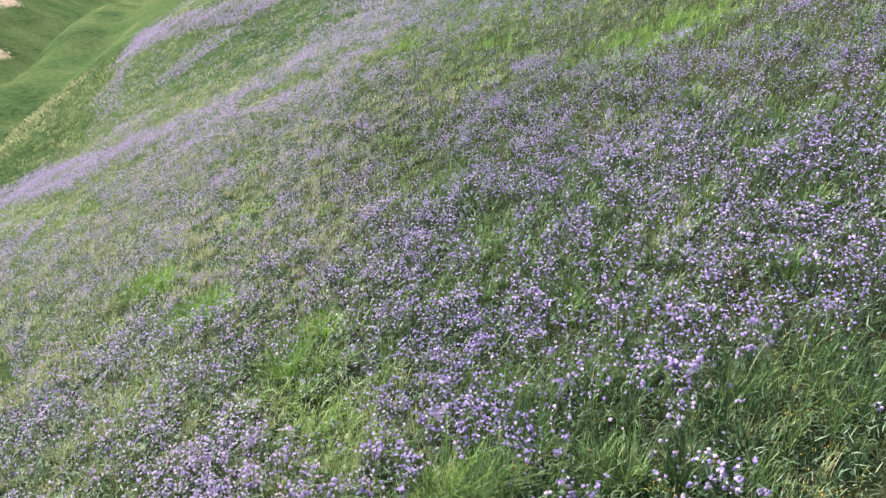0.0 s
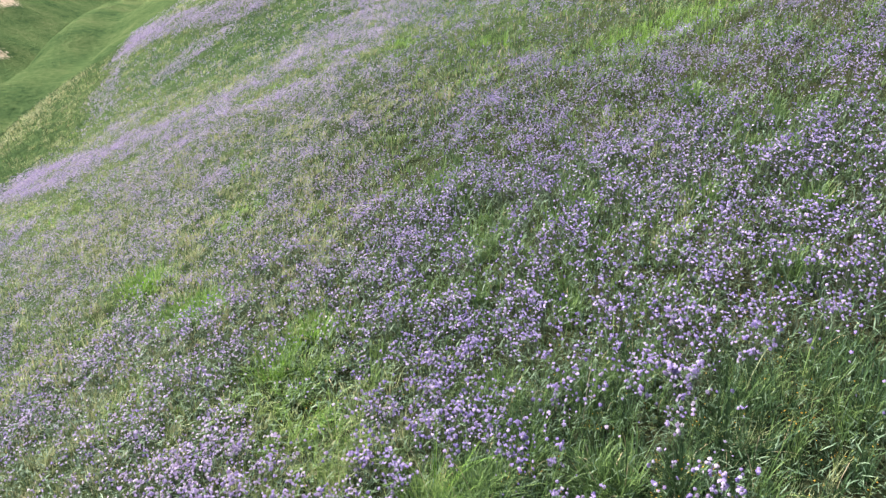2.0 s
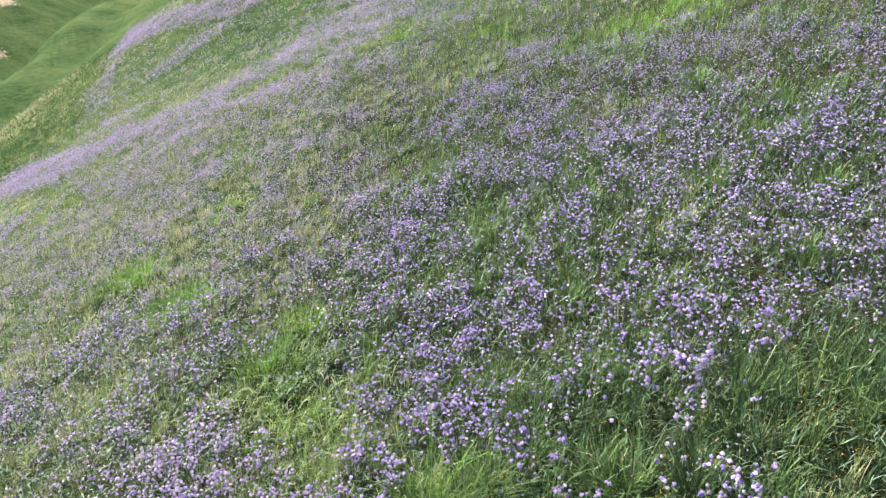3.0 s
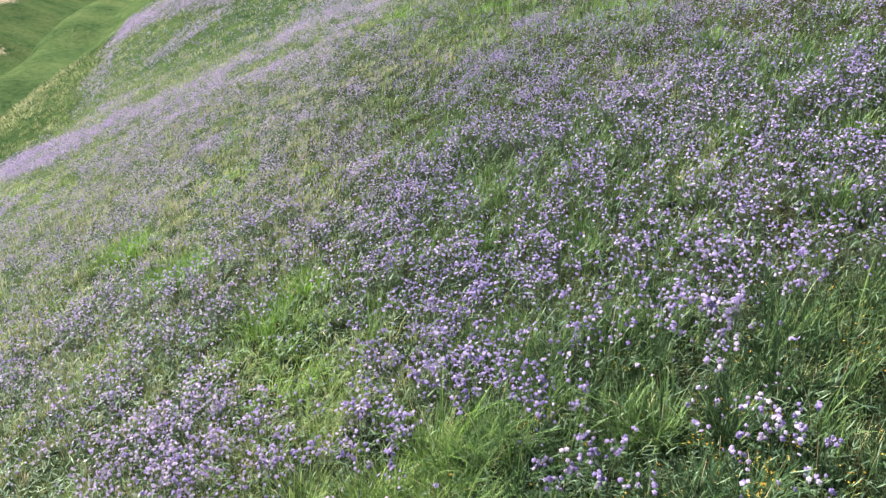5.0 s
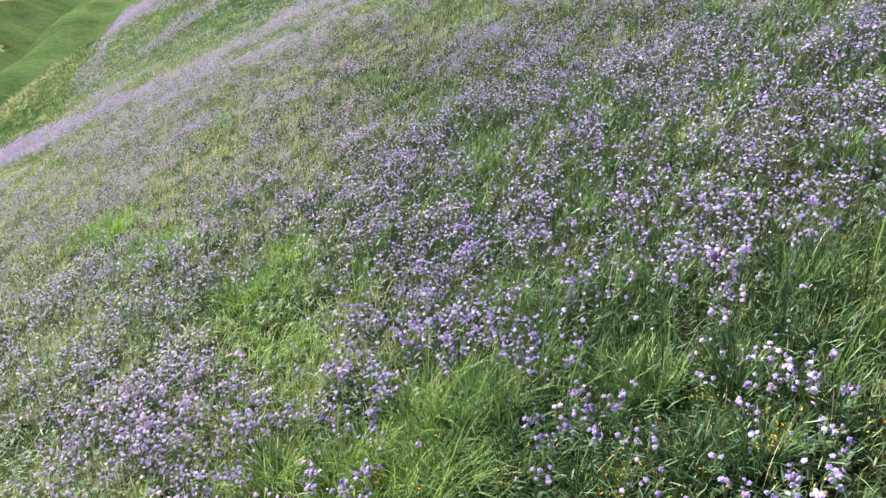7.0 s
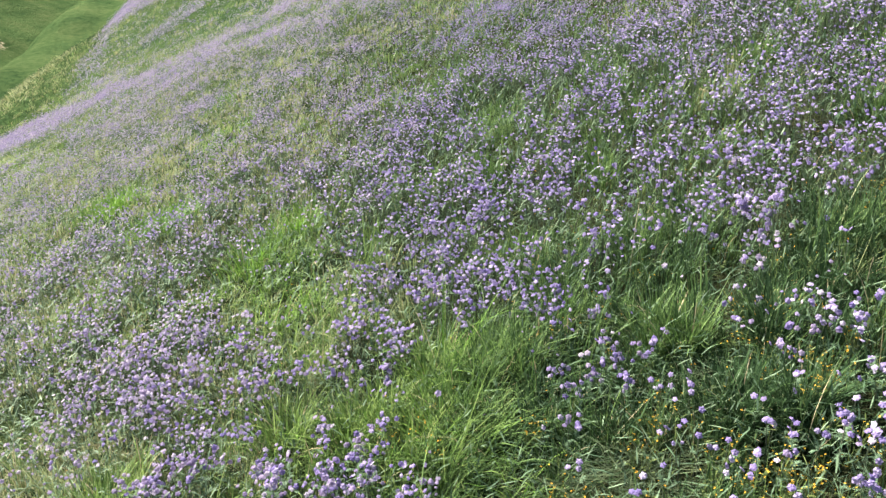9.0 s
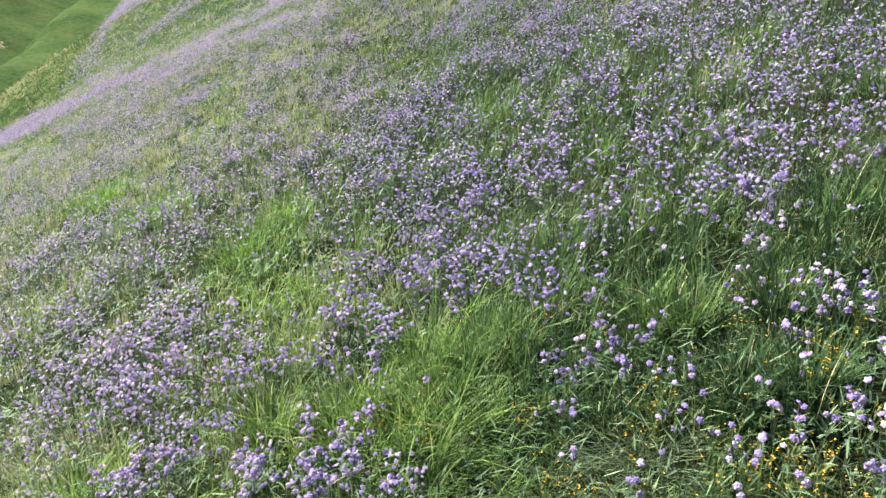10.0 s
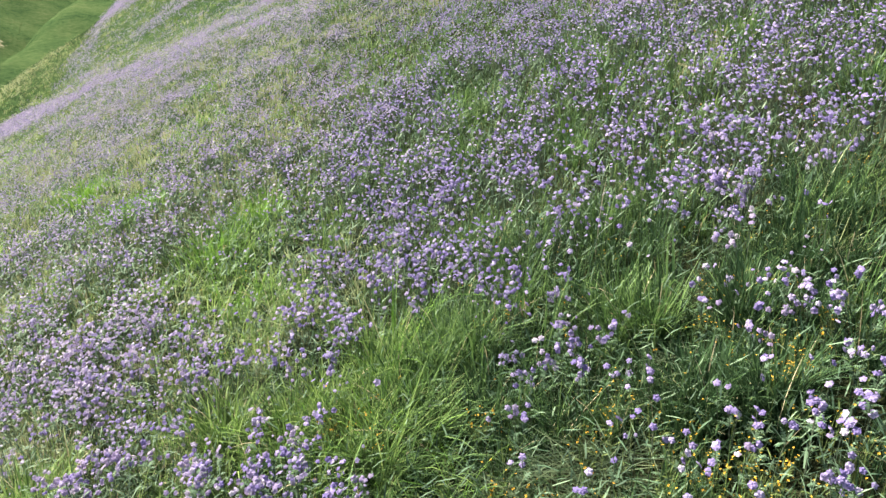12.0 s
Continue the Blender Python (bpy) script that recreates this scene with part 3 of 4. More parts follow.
SPRIGS_B = [
    (0.76, 1.43), (0.77, 1.42), (0.67, 1.4), (0.59, 1.4), (0.62, 1.4), (0.47, 1.48), (0.48, 1.47), (0.51, 1.46),
    (0.49, 1.44), (0.53, 1.41), (0.54, 1.4), (0.57, 1.4), (0.49, 1.4), (0.4, 1.44), (0.38, 1.42), (0.34, 1.41),
    (0.33, 1.42), (0.26, 1.51), (0.48, 1.35), (0.64, 1.29), (0.68, 1.38), (0.63, 1.56), (0.81, 1.53), (0.81, 1.5),
    (0.49, 1.83), (0.37, 1.89), (0.3, 1.96), (0.57, 1.33), (0.63, 1.42),
]
SPRIGS = SPRIGS_A + SPRIGS_B
CLUSTERS = [
    (0.34, 1.79, 0.04, 0.026, 7), (0.4, 1.82, 0.021, 0.022, 4), (0.46, 1.81, 0.025, 0.016, 3), (0.41, 1.71, 0.024, 0.013, 2), (0.27, 1.83, 0.015, 0.019, 2),
    (0.78, 1.78, 0.019, 0.024, 3), (0.8, 1.71, 0.018, 0.022, 3), (0.69, 1.68, 0.017, 0.035, 2), (0.83, 1.66, 0.015, 0.025, 3), (0.81, 1.57, 0.013, 0.015, 2),
    (0.73, 1.69, 0.009, 0.013, 1), (0.88, 1.74, 0.022, 0.026, 2), (0.71, 1.36, 0.013, 0.01, 2), (0.68, 1.32, 0.014, 0.017, 3), (0.69, 1.44, 0.01, 0.017, 2),
    (0.68, 1.88, 0.022, 0.029, 2), (0.88, 1.65, 0.012, 0.023, 2), (0.8, 1.82, 0.015, 0.019, 1),
]
GOLD_PLANTS = [
    (0.54, 1.43), (0.54, 1.42), (0.62, 1.47), (0.53, 1.5), (0.59, 1.39), (0.57, 1.37), (0.59, 1.37), (0.56, 1.36),
    (0.53, 1.39), (0.64, 1.4), (0.61, 1.37), (0.51, 1.37), (0.65, 1.33), (0.77, 1.63), (0.74, 1.64), (0.74, 1.61),
    (0.67, 1.7), (0.66, 1.64), (0.77, 1.84), (0.72, 1.45), (0.71, 1.5), (0.46, 1.64), (0.42, 1.65), (0.38, 1.55),
    (0.19, 1.71), (0.42, 1.58), (0.37, 1.5), (0.36, 1.46), (0.26, 1.49), (0.29, 1.45), (0.23, 1.48), (0.3, 1.97),
    (0.29, 2.13), (0.23, 1.99), (0.68, 1.88), (0.63, 1.77), (0.49, 1.46), (0.74, 1.39), (0.82, 1.79), (0.73, 1.65),
    (0.71, 1.59), (0.7, 1.67), (0.75, 1.57), (0.83, 1.67),
]

def blobs(x, y, patches):
    out = np.zeros_like(x)
    for px, py, rx, ry, w in patches:
        out = np.maximum(out, w * smooth(1.5, 0.55, np.hypot((x - px) / rx, (y - py) / ry)))
    return out

def strips(x, y, bands):
    out = np.zeros_like(x)
    for x1, y1, x2, y2, half, w in bands:
        dx, dy = x2 - x1, y2 - y1
        t = np.clip(((x - x1) * dx + (y - y1) * dy) / (dx * dx + dy * dy), 0, 1)
        out = np.maximum(out, w * smooth(1.5, 0.6, np.hypot(x - x1 - t * dx, y - y1 - t * dy) / half))
    return out

def meadow(x, y):
    """1 on the flowering slope, 0 in the grassy gully and beyond."""
    edge = np.interp(y, [8.0, 10.7, 11.2, 12.9, 17.2, 20.5], [-8.0, -7.2, -5.6, -6.2, -7.5, -8.7]) + 0.7 * (field(x, y, 0.9, 9) - 0.5)
    return smooth(-0.3, 0.35, x - edge) * smooth(21.8, 20.5, y)

def green(x, y):
    """Where grass crowds the flowers out, 0 to 1."""
    return np.maximum(np.maximum(blobs(x, y, NEAR_GAPS), blobs(x, y, MID_GAPS)), np.maximum(blobs(x, y, FAR_GAPS), strips(x, y, GREEN_BANDS)))

def bloom(x, y):
    """How densely the lilac flowers stand, 0 to 1."""
    lumps = 0.5 * field(x, y, 0.16, 4) + 0.5 * field(x, y, 0.5, 5)
    ground = (0.46 + 0.10 * smooth(-0.6, 0.3, x) + 0.12 * smooth(4, 6, y) * smooth(-0.2, -1.2, x) - 0.34 * smooth(5.6, 6.5, y) * smooth(-0.8, 0.2, x)) * smooth(0.12, 0.52, lumps)
    ground *= 1 - (0.95 - 0.3 * smooth(2.1, 2.4, y) * smooth(6, 5, y) * smooth(-0.2, 0.1, x)) * green(x, y)
    ground *= 1 - 0.55 * smooth(3.4, 2.8, y) * smooth(-0.1, -0.4, x)
    ground *= 1 - 0.9 * smooth(2.15, 1.85, y - 0.2 * x) * smooth(-0.75, -0.35, x)
    ground *= 1 - 0.85 * smooth(-1.4, -2.6, x) * smooth(9.4, 10.2, y)
    dense = np.maximum(np.maximum(1.6 * blobs(x, y, NEAR_BLOOM), 1.8 * blobs(x, y, CENTRE_BLOOM)), np.maximum(blobs(x, y, MID_BLOOM), blobs(x, y, FAR_BLOOM)))
    dense = np.maximum(dense, strips(x, y, BLOOM_BANDS) * (0.5 + 0.5 * smooth(0.25, 0.65, 0.5 * field(x, y, 0.3, 61) + 0.5 * field(x, y, 0.9, 62))))
    clumps = smooth(0.34, 0.7, field(x, y, 0.075, 7))
    return np.clip(np.maximum(ground * (0.25 + 1.2 * clumps), dense * (0.65 + 0.5 * clumps)), 0, 1) * meadow(x, y)

DRY_STRIP = [(-8.7, 14.3, -9.4, 16.8, 0.42, 0.7), (-9.4, 16.8, -9.7, 18.6, 0.5, 1.0), (-9.7, 18.6, -10.5, 21.2, 0.55, 0.9)]

def dryness(x, y):
    """The pale dry strip down the gully and the bare earth on the hill behind."""
    earth = np.maximum(np.exp(-(((x + 32.4) / 1.3) ** 2 + ((y - 52.8) / 2.2) ** 2)), np.exp(-(((x + 40.2) / 2.2) ** 2 + ((y - 68.4) / 2.6) ** 2)))
    return np.maximum(strips(x, y, DRY_STRIP) * 0.2, earth)

# ---- helpers for meshes ----
def mesh_from(name, verts, faces_tri, mat, smooth_faces=True):
    """A mesh from arrays of corners and triangles."""
    me = bpy.data.meshes.new(name)
    verts, tri = np.asarray(verts, np.float32).reshape(-1, 3), np.asarray(faces_tri, np.int32).reshape(-1, 3)
    me.vertices.add(len(verts))
    me.vertices.foreach_set("co", verts.ravel())
    me.loops.add(tri.size)
    me.loops.foreach_set("vertex_index", tri.ravel())
    me.polygons.add(len(tri))
    me.polygons.foreach_set("loop_start", np.arange(0, tri.size, 3, dtype=np.int32))
    me.polygons.foreach_set("use_smooth", np.full(len(tri), smooth_faces))
    me.update(calc_edges=True)
    me.materials.append(mat)
    return me

def blades(pos, length, width, lean, azimuth, curl, segments):
    """Curved tapering blades as vertices and triangles."""
    n = len(pos)
    t = np.linspace(0, 1, segments + 1)
    ang = lean[:, None] + curl[:, None] * t[None, :]
    step = length[:, None] / segments
    out_way = np.cumsum(np.sin(ang[:, :-1]) * step, 1)
    up_way = np.cumsum(np.cos(ang[:, :-1]) * step, 1)
    out_way, up_way = np.c_[np.zeros(n), out_way], np.c_[np.zeros(n), up_way]
    ca, sa = np.cos(azimuth)[:, None], np.sin(azimuth)[:, None]
    centre = np.stack([pos[:, :1] + ca * out_way, pos[:, 1:2] + sa * out_way, pos[:, 2:3] + up_way], -1)
    w = width[:, None] * 0.5 * np.minimum(1, (0.45 + 1.4 * t) * (1.02 - t ** 2.2))[None, :]
    twist = azimuth + math.pi / 2 + 0.7 * (rng.random(n) - 0.5)
    side = np.stack([np.cos(twist), np.sin(twist), np.zeros(n)], -1)[:, None, :]
    left, right = centre - side * w[..., None], centre + side * w[..., None]
    k = 2 * segments + 1
    v = np.empty((n, k, 3))
    v[:, 0:2 * segments:2], v[:, 1:2 * segments:2], v[:, -1] = left[:, :-1], right[:, :-1], centre[:, -1]
    f = []
    for q in range(segments - 1):
        f += [(2 * q, 2 * q + 1, 2 * q + 3), (2 * q, 2 * q + 3, 2 * q + 2)]
    f.append((2 * segments - 2, 2 * segments - 1, 2 * segments))
    tri = np.array(f)[None] + (np.arange(n) * k)[:, None, None]
    return v.reshape(-1, 3), tri.reshape(-1, 3)

def scatter(near, far, per_m2, half=43.0):
    """Random spots on the plan in a ring sector before the viewer's stand."""
    a = radians(half)
    n = int(per_m2 * a * (far * far - near * near))
    r = np.sqrt(rng.random(n) * (far * far - near * near) + near * near)
    th = (rng.random(n) * 2 - 1) * a
    return 0.07 + r * np.sin(th), 0.3 + r * np.cos(th)

def merge(pieces):
    vs, fs, base = [], [], 0
    for v, f in pieces:
        vs.append(v)
        fs.append(f + base)
        base += len(v)
    return np.concatenate(vs), np.concatenate(fs)

def stand(x, y):
    return np.stack([x, y, height(x, y)], -1)

# ---- ground ----
def build_ground():
    u = np.linspace(-1, 1, 401)
    c = 2.2 * np.sinh(5.9 * u)
    gx, gy = np.meshgrid(c - 1.0, c + 4.0)
    v = np.stack([gx, gy, height(gx, gy)], -1).reshape(-1, 3)
    n = len(u)
    i, j = np.meshgrid(np.arange(n - 1), np.arange(n - 1))
    a = (j * n + i).ravel()
    tri = np.concatenate([np.stack([a, a + 1, a + n + 1], -1), np.stack([a, a + n + 1, a + n], -1)])
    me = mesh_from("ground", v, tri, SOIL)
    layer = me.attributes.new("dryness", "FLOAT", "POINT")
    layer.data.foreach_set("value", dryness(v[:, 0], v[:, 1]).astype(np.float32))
    # Weight of the shade-dark litter tint, strongest on the meadow close by
    layer = me.attributes.new("shaded_litter", "FLOAT", "POINT")
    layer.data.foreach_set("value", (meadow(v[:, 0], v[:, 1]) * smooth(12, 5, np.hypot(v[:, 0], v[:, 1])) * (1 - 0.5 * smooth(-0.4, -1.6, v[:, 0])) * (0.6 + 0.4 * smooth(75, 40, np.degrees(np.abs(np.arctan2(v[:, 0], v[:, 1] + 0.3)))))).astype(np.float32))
    ob = new("ground", me)
    return tagged(ob, "steep spring hillside of soil, thatch and short green sward", "hillside", kind="structure")

build_ground()

# ---- grass ----
RINGS = [(0.35, 2.3, 21000, 4, 0.75), (2.3, 4.2, 9500, 3, 1.0), (4.2, 7.0, 4200, 3, 1.4), (7.0, 12.0, 2000, 2, 1.7), (12.0, 21.0, 560, 2, 2.8)]

def lean_way(x, y, n):
    """Blades mostly droop downhill and along the slope, with swirls."""
    return math.pi * (0.1 + 3.2 * (field(x, y, 0.35, 21) - 0.5)) + rng.normal(0, 1.7, n)

def build_grass():
    """Tussocks: blades that spring from one crown, lean outwards and share a tint."""
    kinds = {"green": [], "golden": [], "lush": [], "straw": [], "fresh": [], "shaded": []}
    for near, far, per, seg, fat in RINGS:
        each = 18 if far < 5 else 10
        cx, cy = scatter(near, far, per / each, 43 if far < 7.5 else 37)
        flowers = bloom(cx, cy)
        keep = rng.random(len(cx)) < (0.16 + 0.84 * smooth(0.32, 0.62, 0.6 * field(cx, cy, 0.11, 22) + 0.4 * field(cx, cy, 0.3, 25)) + 0.6 * green(cx, cy)).clip(0, 1) * (1 - (0.25 + 0.3 * smooth(-1.2, 0.0, cx)) * flowers)
        keep &= rng.random(len(cx)) < 1 - 0.7 * blobs(cx, cy, THATCH)
        cx, cy, flowers = cx[keep], cy[keep], flowers[keep]
        n = len(cx)
        gap = green(cx, cy)
        flat = blobs(cx, cy, THATCH)
        tall = (0.058 + 0.05 * field(cx, cy, 0.25, 23) + 0.05 * gap * smooth(3.2, 2.0, cy)) * (1 - 0.35 * smooth(0.05, 0.4, flowers)) * rng.gamma(9.0, 1 / 9.0, n) * (1 - 0.25 * smooth(3, 8, cy))
        # Yellow grass thickens to the left; its share also stands in for haze
        gold = strips(cx, cy, GREEN_BANDS) + 0.95 * smooth(0.45, -1.1, cx) * (1 - 0.25 * smooth(5, 9, cy) * smooth(-2.6, -1.6, cx))
        gold *= 1 - 0.85 * gap * (1 - strips(cx, cy, GREEN_BANDS))
        tall *= 1 - 0.2 * np.clip(gold, 0, 1)
        v = 0.6 * rng.random(n) + 0.8 * field(cx, cy, 0.6, 24) + 0.5 * gold
        # Lush green gains rightwards, its darkness also painting a fall-off of light
        right = smooth(-1.3, 0.8, cx)
        low = 0.55 + 0.55 * right + 0.25 * smooth(0.05, 0.3, cx) * smooth(1.95, 1.7, cy)
        kind = np.where(v > 0.97 + 0.22 * right + 0.08 * smooth(5, 9, cy) * (1 - strips(cx, cy, GREEN_BANDS)), 1, np.where(v < low, 2, 0))
        fresh = blobs(cx, cy, FRESH_SPOTS)
        kind = np.where(rng.random(n) < np.maximum(0.85 * fresh, np.maximum(0.22 * gap * smooth(0.3, -0.1, cx), 0.25 * smooth(5.7, 6.5, cy) * smooth(-0.8, 0.2, cx))), 4, kind)
        # Near and right, darker grass paints in shade; thatch and mounds get it too
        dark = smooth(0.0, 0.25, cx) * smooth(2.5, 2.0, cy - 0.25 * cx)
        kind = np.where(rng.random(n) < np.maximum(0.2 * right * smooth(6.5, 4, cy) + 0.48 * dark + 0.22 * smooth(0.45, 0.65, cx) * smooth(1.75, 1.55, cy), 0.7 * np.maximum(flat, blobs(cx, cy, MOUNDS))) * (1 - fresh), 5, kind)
        wide = rng.uniform(0.0014, 0.0036, n) * fat
        size = rng.poisson(each * rng.uniform(0.5, 1.5, n)).clip(4, 45)
        who = np.repeat(np.arange(n), size)
        q = len(who)
        off = rng.normal(0, 1, (q, 2)) * (0.012 * fat * rng.uniform(0.6, 1.5, n))[who][:, None]
        x, y = cx[who] + off[:, 0], cy[who] + off[:, 1]
        out = np.arctan2(off[:, 1], off[:, 0]) + rng.normal(0, 0.7, q)
        drift = lean_way(cx, cy, n)[who]
        combed = (gap * smooth(0.4, -0.1, cx))[who]
        out = np.where(rng.random(q) < 0.45, drift, out)
        out = np.where(rng.random(q) < 0.75 * combed, rng.normal(-0.35, 0.4, q), out)
        lean = np.abs(rng.normal(0.05, 0.32, q)) + 1.0 * flat[who] + 0.25 * combed
        curl = rng.uniform(-0.1, 1.9, q) * (1 - 0.7 * flat[who])
        length = tall[who] * rng.uniform(0.5, 1.5, q)
        width = wide[who] * rng.uniform(0.7, 1.3, q)
        # The straw share on the left also brightens in place of haze
        sort = np.where(rng.random(q) < 0.012 + 0.15 * np.maximum(smooth(0.1, -1.0, x), smooth(5.0, 6.5, y)) * (1 - gap[who]), 3, kind[who])
        for k, name in enumerate(kinds):
            m = sort == k
            if m.any():
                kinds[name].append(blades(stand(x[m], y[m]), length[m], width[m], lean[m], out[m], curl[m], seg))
    labels = {"green": "fine green meadow grass between the lilac flowers", "golden": "yellowish green ripening grass on the flower slope",
              "lush": "lush dark green grass patches on the slope", "straw": "scattered dry straw-coloured grass stalks", "fresh": "fresh bright green grass patches free of flowers",
              "shaded": "dark green grass with shade worked into its tone"}
    mats = {"green": GRASS, "golden": GOLDEN, "lush": LUSH, "straw": STRAW, "fresh": FRESH, "shaded": SHADE_GREEN}
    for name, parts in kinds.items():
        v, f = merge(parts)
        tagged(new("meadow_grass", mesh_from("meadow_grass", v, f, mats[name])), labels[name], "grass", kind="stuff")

build_grass()


def build_thatch():
    """Long blades beaten down flat, criss-cross over one another in the hollows."""
    x, y = scatter(0.5, 2.6, 9000)
    m = rng.random(len(x)) < blobs(x, y, THATCH)
    x, y = x[m], y[m]
    n = len(x)
    p = stand(x, y)
    p[:, 2] += rng.uniform(0.01, 0.06, n)
    f = blades(p, rng.uniform(0.08, 0.19, n), rng.uniform(0.0014, 0.0026, n), rng.uniform(1.15, 1.6, n), 3.0 * (field(x, y, 0.12, 81) - 0.5) + np.where(rng.random(n) < 0.5, 0.0, math.pi) + rng.normal(0, 0.4, n), rng.uniform(-0.2, 0.35, n), 4)
    tagged(new("matted_grass", mesh_from("matted_grass", *f, MATTED)), "greyish green grass beaten flat and matted in the hollows", "grass", kind="stuff")


build_thatch()


def build_far_grass():
    """Coarse tufts on the gully's slope, the spur and the far hill."""
    x, y = scatter(9, 34, 260, 40)
    d = np.hypot(x, y)
    m = (x < -0.33 * y + 3) & (rng.random(len(x)) < np.clip(14 / d, 0, 1) ** 2 * smooth(34, 24, d)) & (meadow(x, y) < 0.5)
    m &= rng.random(len(x)) > 0.85 * dryness(x, y)
    x, y, d = x[m], y[m], d[m]
    n = len(x)
    f = blades(stand(x, y), rng.uniform(0.05, 0.12, n) * (0.5 + 1.0 * field(x, y, 2.5, 31)), 0.0007 * d * rng.uniform(0.6, 1.4, n), rng.uniform(0.6, 1.25, n), rng.normal(-1.9, 0.8, n), rng.uniform(-0.2, 0.2, n), 2)
    tagged(new("gully_grass", mesh_from("gully_grass", *f, GULLY)), "long green grass on the gully and the hill behind", "grass", kind="stuff")
    x, y = rng.uniform(-14, -7.5, 40000), rng.uniform(13, 27, 40000)
    m = rng.random(40000) < strips(x, y, DRY_STRIP) * smooth(0.25, 0.65, field(x, y, 0.6, 33)) * 0.8
    x, y = x[m], y[m]
    n = len(x)
    f = blades(stand(x, y), rng.uniform(0.06, 0.16, n), rng.uniform(0.015, 0.03, n), rng.uniform(0.7, 1.3, n), lean_way(x, y, n), rng.uniform(0.2, 1.0, n), 2)
    tagged(new("dry_grass", mesh_from("dry_grass", *f, PALE)), "pale dry flattened grass strip down the gully", "grass", kind="stuff")

build_far_grass()

def build_round_about():
    """Coarser sward and flowers on the slope behind and beside the path."""
    def ring(n):
        r, th = 0.35 + 7.0 * rng.random(n) ** 0.6, rng.uniform(radians(41), radians(319), n)
        return 0.07 + r * np.sin(th), 0.3 + r * np.cos(th), r

    for mat, label in [(LUSH, "coarse green grass on the open slope around"), (SHADE_GREEN, "dark green grass on the open slope around")]:
        n = 21000
        x, y, r = ring(n)
        f = blades(stand(x, y), rng.uniform(0.05, 0.15, n), rng.uniform(0.009, 0.018, n) * (1 + 0.1 * r), np.abs(rng.normal(0, 0.4, n)), rng.uniform(0, 6.283, n), rng.uniform(0, 1.6, n), 2)
        tagged(new("slope_grass", mesh_from("slope_grass", *f, mat)), label, "grass", kind="stuff")
    n = 130000
    x, y, r = ring(n)
    wild = 0.6 * smooth(0.25, 0.6, 0.5 * field(x, y, 0.2, 4) + 0.5 * field(x, y, 0.6, 5)) * meadow(x, y)
    m = rng.random(n) < np.maximum(1.1 * bloom(x, y), wild)
    x, y, r = x[m], y[m], r[m]
    n = len(x)
    p = stand(x, y)
    p[:, 2] += rng.uniform(0.09, 0.15, n)
    size, pale = rng.uniform(0.010, 0.017, n) * (1 + 0.05 * r), rng.random(n) < haze_paleness(x, y)
    for m, mat, words in [(pale, LILAC, "pale lilac flowers scattered over the slope around"), (~pale, VIOLET, "violet flowers scattered over the slope around")]:
        f = place_many(puff_shape(), p[m], size[m], rng.uniform(0.2, 1.2, m.sum()), rng.uniform(0, 6.283, m.sum()))
        tagged(new("slope_wildflowers", mesh_from("slope_wildflowers", *f, mat, False)), words, "wildflowers", kind="stuff")

# ---- phacelia foliage and flowers ----
def build_forbs():
    pieces = []
    for near, far, per, seg, fat in [(0.35, 2.3, 7500, 2, 1.05), (2.3, 4.2, 5200, 2, 1.45), (4.2, 7.0, 2400, 1, 2.3), (7.0, 12.0, 1300, 1, 2.6), (12.0, 20.0, 350, 1, 4.0)]:
        x, y = scatter(near, far, per, 43 if far < 6 else 37)
        m = rng.random(len(x)) < np.clip(0.4 + 1.5 * bloom(x, y) + 0.7 * blobs(x, y, MOUNDS), 0, 1) * meadow(x, y)
        x, y = x[m], y[m]
        n = len(x)
        p = stand(x, y)
        p[:, 2] += rng.uniform(0.0, 0.115, n)
        pieces.append(blades(p, rng.uniform(0.015, 0.05, n) * (0.7 + 0.3 * fat), rng.uniform(0.0016, 0.0042, n) * fat, rng.uniform(0.5, 1.5, n), rng.uniform(0, 6.283, n), rng.uniform(-0.3, 0.8, n), seg))
    v, f = merge(pieces)
    tagged(new("flower_foliage", mesh_from("flower_foliage", v, f, FORB)), "dark green feathery foliage below the lilac flowers", "foliage", kind="stuff")

build_forbs()

def head_shape(around, rings, seed, dome=0.17):
    """An open flower head, a unit across: five rounded petals, a little ruffled, on a low dome with a dimple."""
    r = np.random.default_rng(seed)
    v, f = [(0, 0, dome * 0.55)], []
    for k, wide in enumerate(rings):
        for q in range(around):
            o = 2 * math.pi * q / around
            lobe = 1 + (0.02 + 0.10 * wide * wide) * math.cos(5 * o) + r.uniform(-0.06, 0.06)
            v.append((0.5 * wide * lobe * math.cos(o), 0.5 * wide * lobe * math.sin(o), dome * (1 - wide ** 2.4) + r.uniform(-0.07, 0.07) * wide + 0.05 * wide * math.cos(5 * o)))
    for q in range(around):
        f.append((0, 1 + q, 1 + (q + 1) % around))
    for k in range(len(rings) - 1):
        for q in range(around):
            a, b = 1 + k * around + q, 1 + k * around + (q + 1) % around
            f += [(a, a + around, b), (b, a + around, b + around)]
    return np.array(v), np.array(f)

def spark_shape():
    """A tiny open flower of five flat petals."""
    v, f = [], []
    for k in range(5):
        a, b = 2 * math.pi * k / 5, len(v)
        v += [(0.05 * math.cos(a), 0.05 * math.sin(a), -0.12), (0.44 * math.cos(a + 0.5), 0.44 * math.sin(a + 0.5), 0.08), (0.44 * math.cos(a - 0.5), 0.44 * math.sin(a - 0.5), 0.08), (0.54 * math.cos(a), 0.54 * math.sin(a), 0.07)]
        f += [(b, b + 1, b + 2), (b + 1, b + 3, b + 2)]
    return np.array(v), np.array(f)

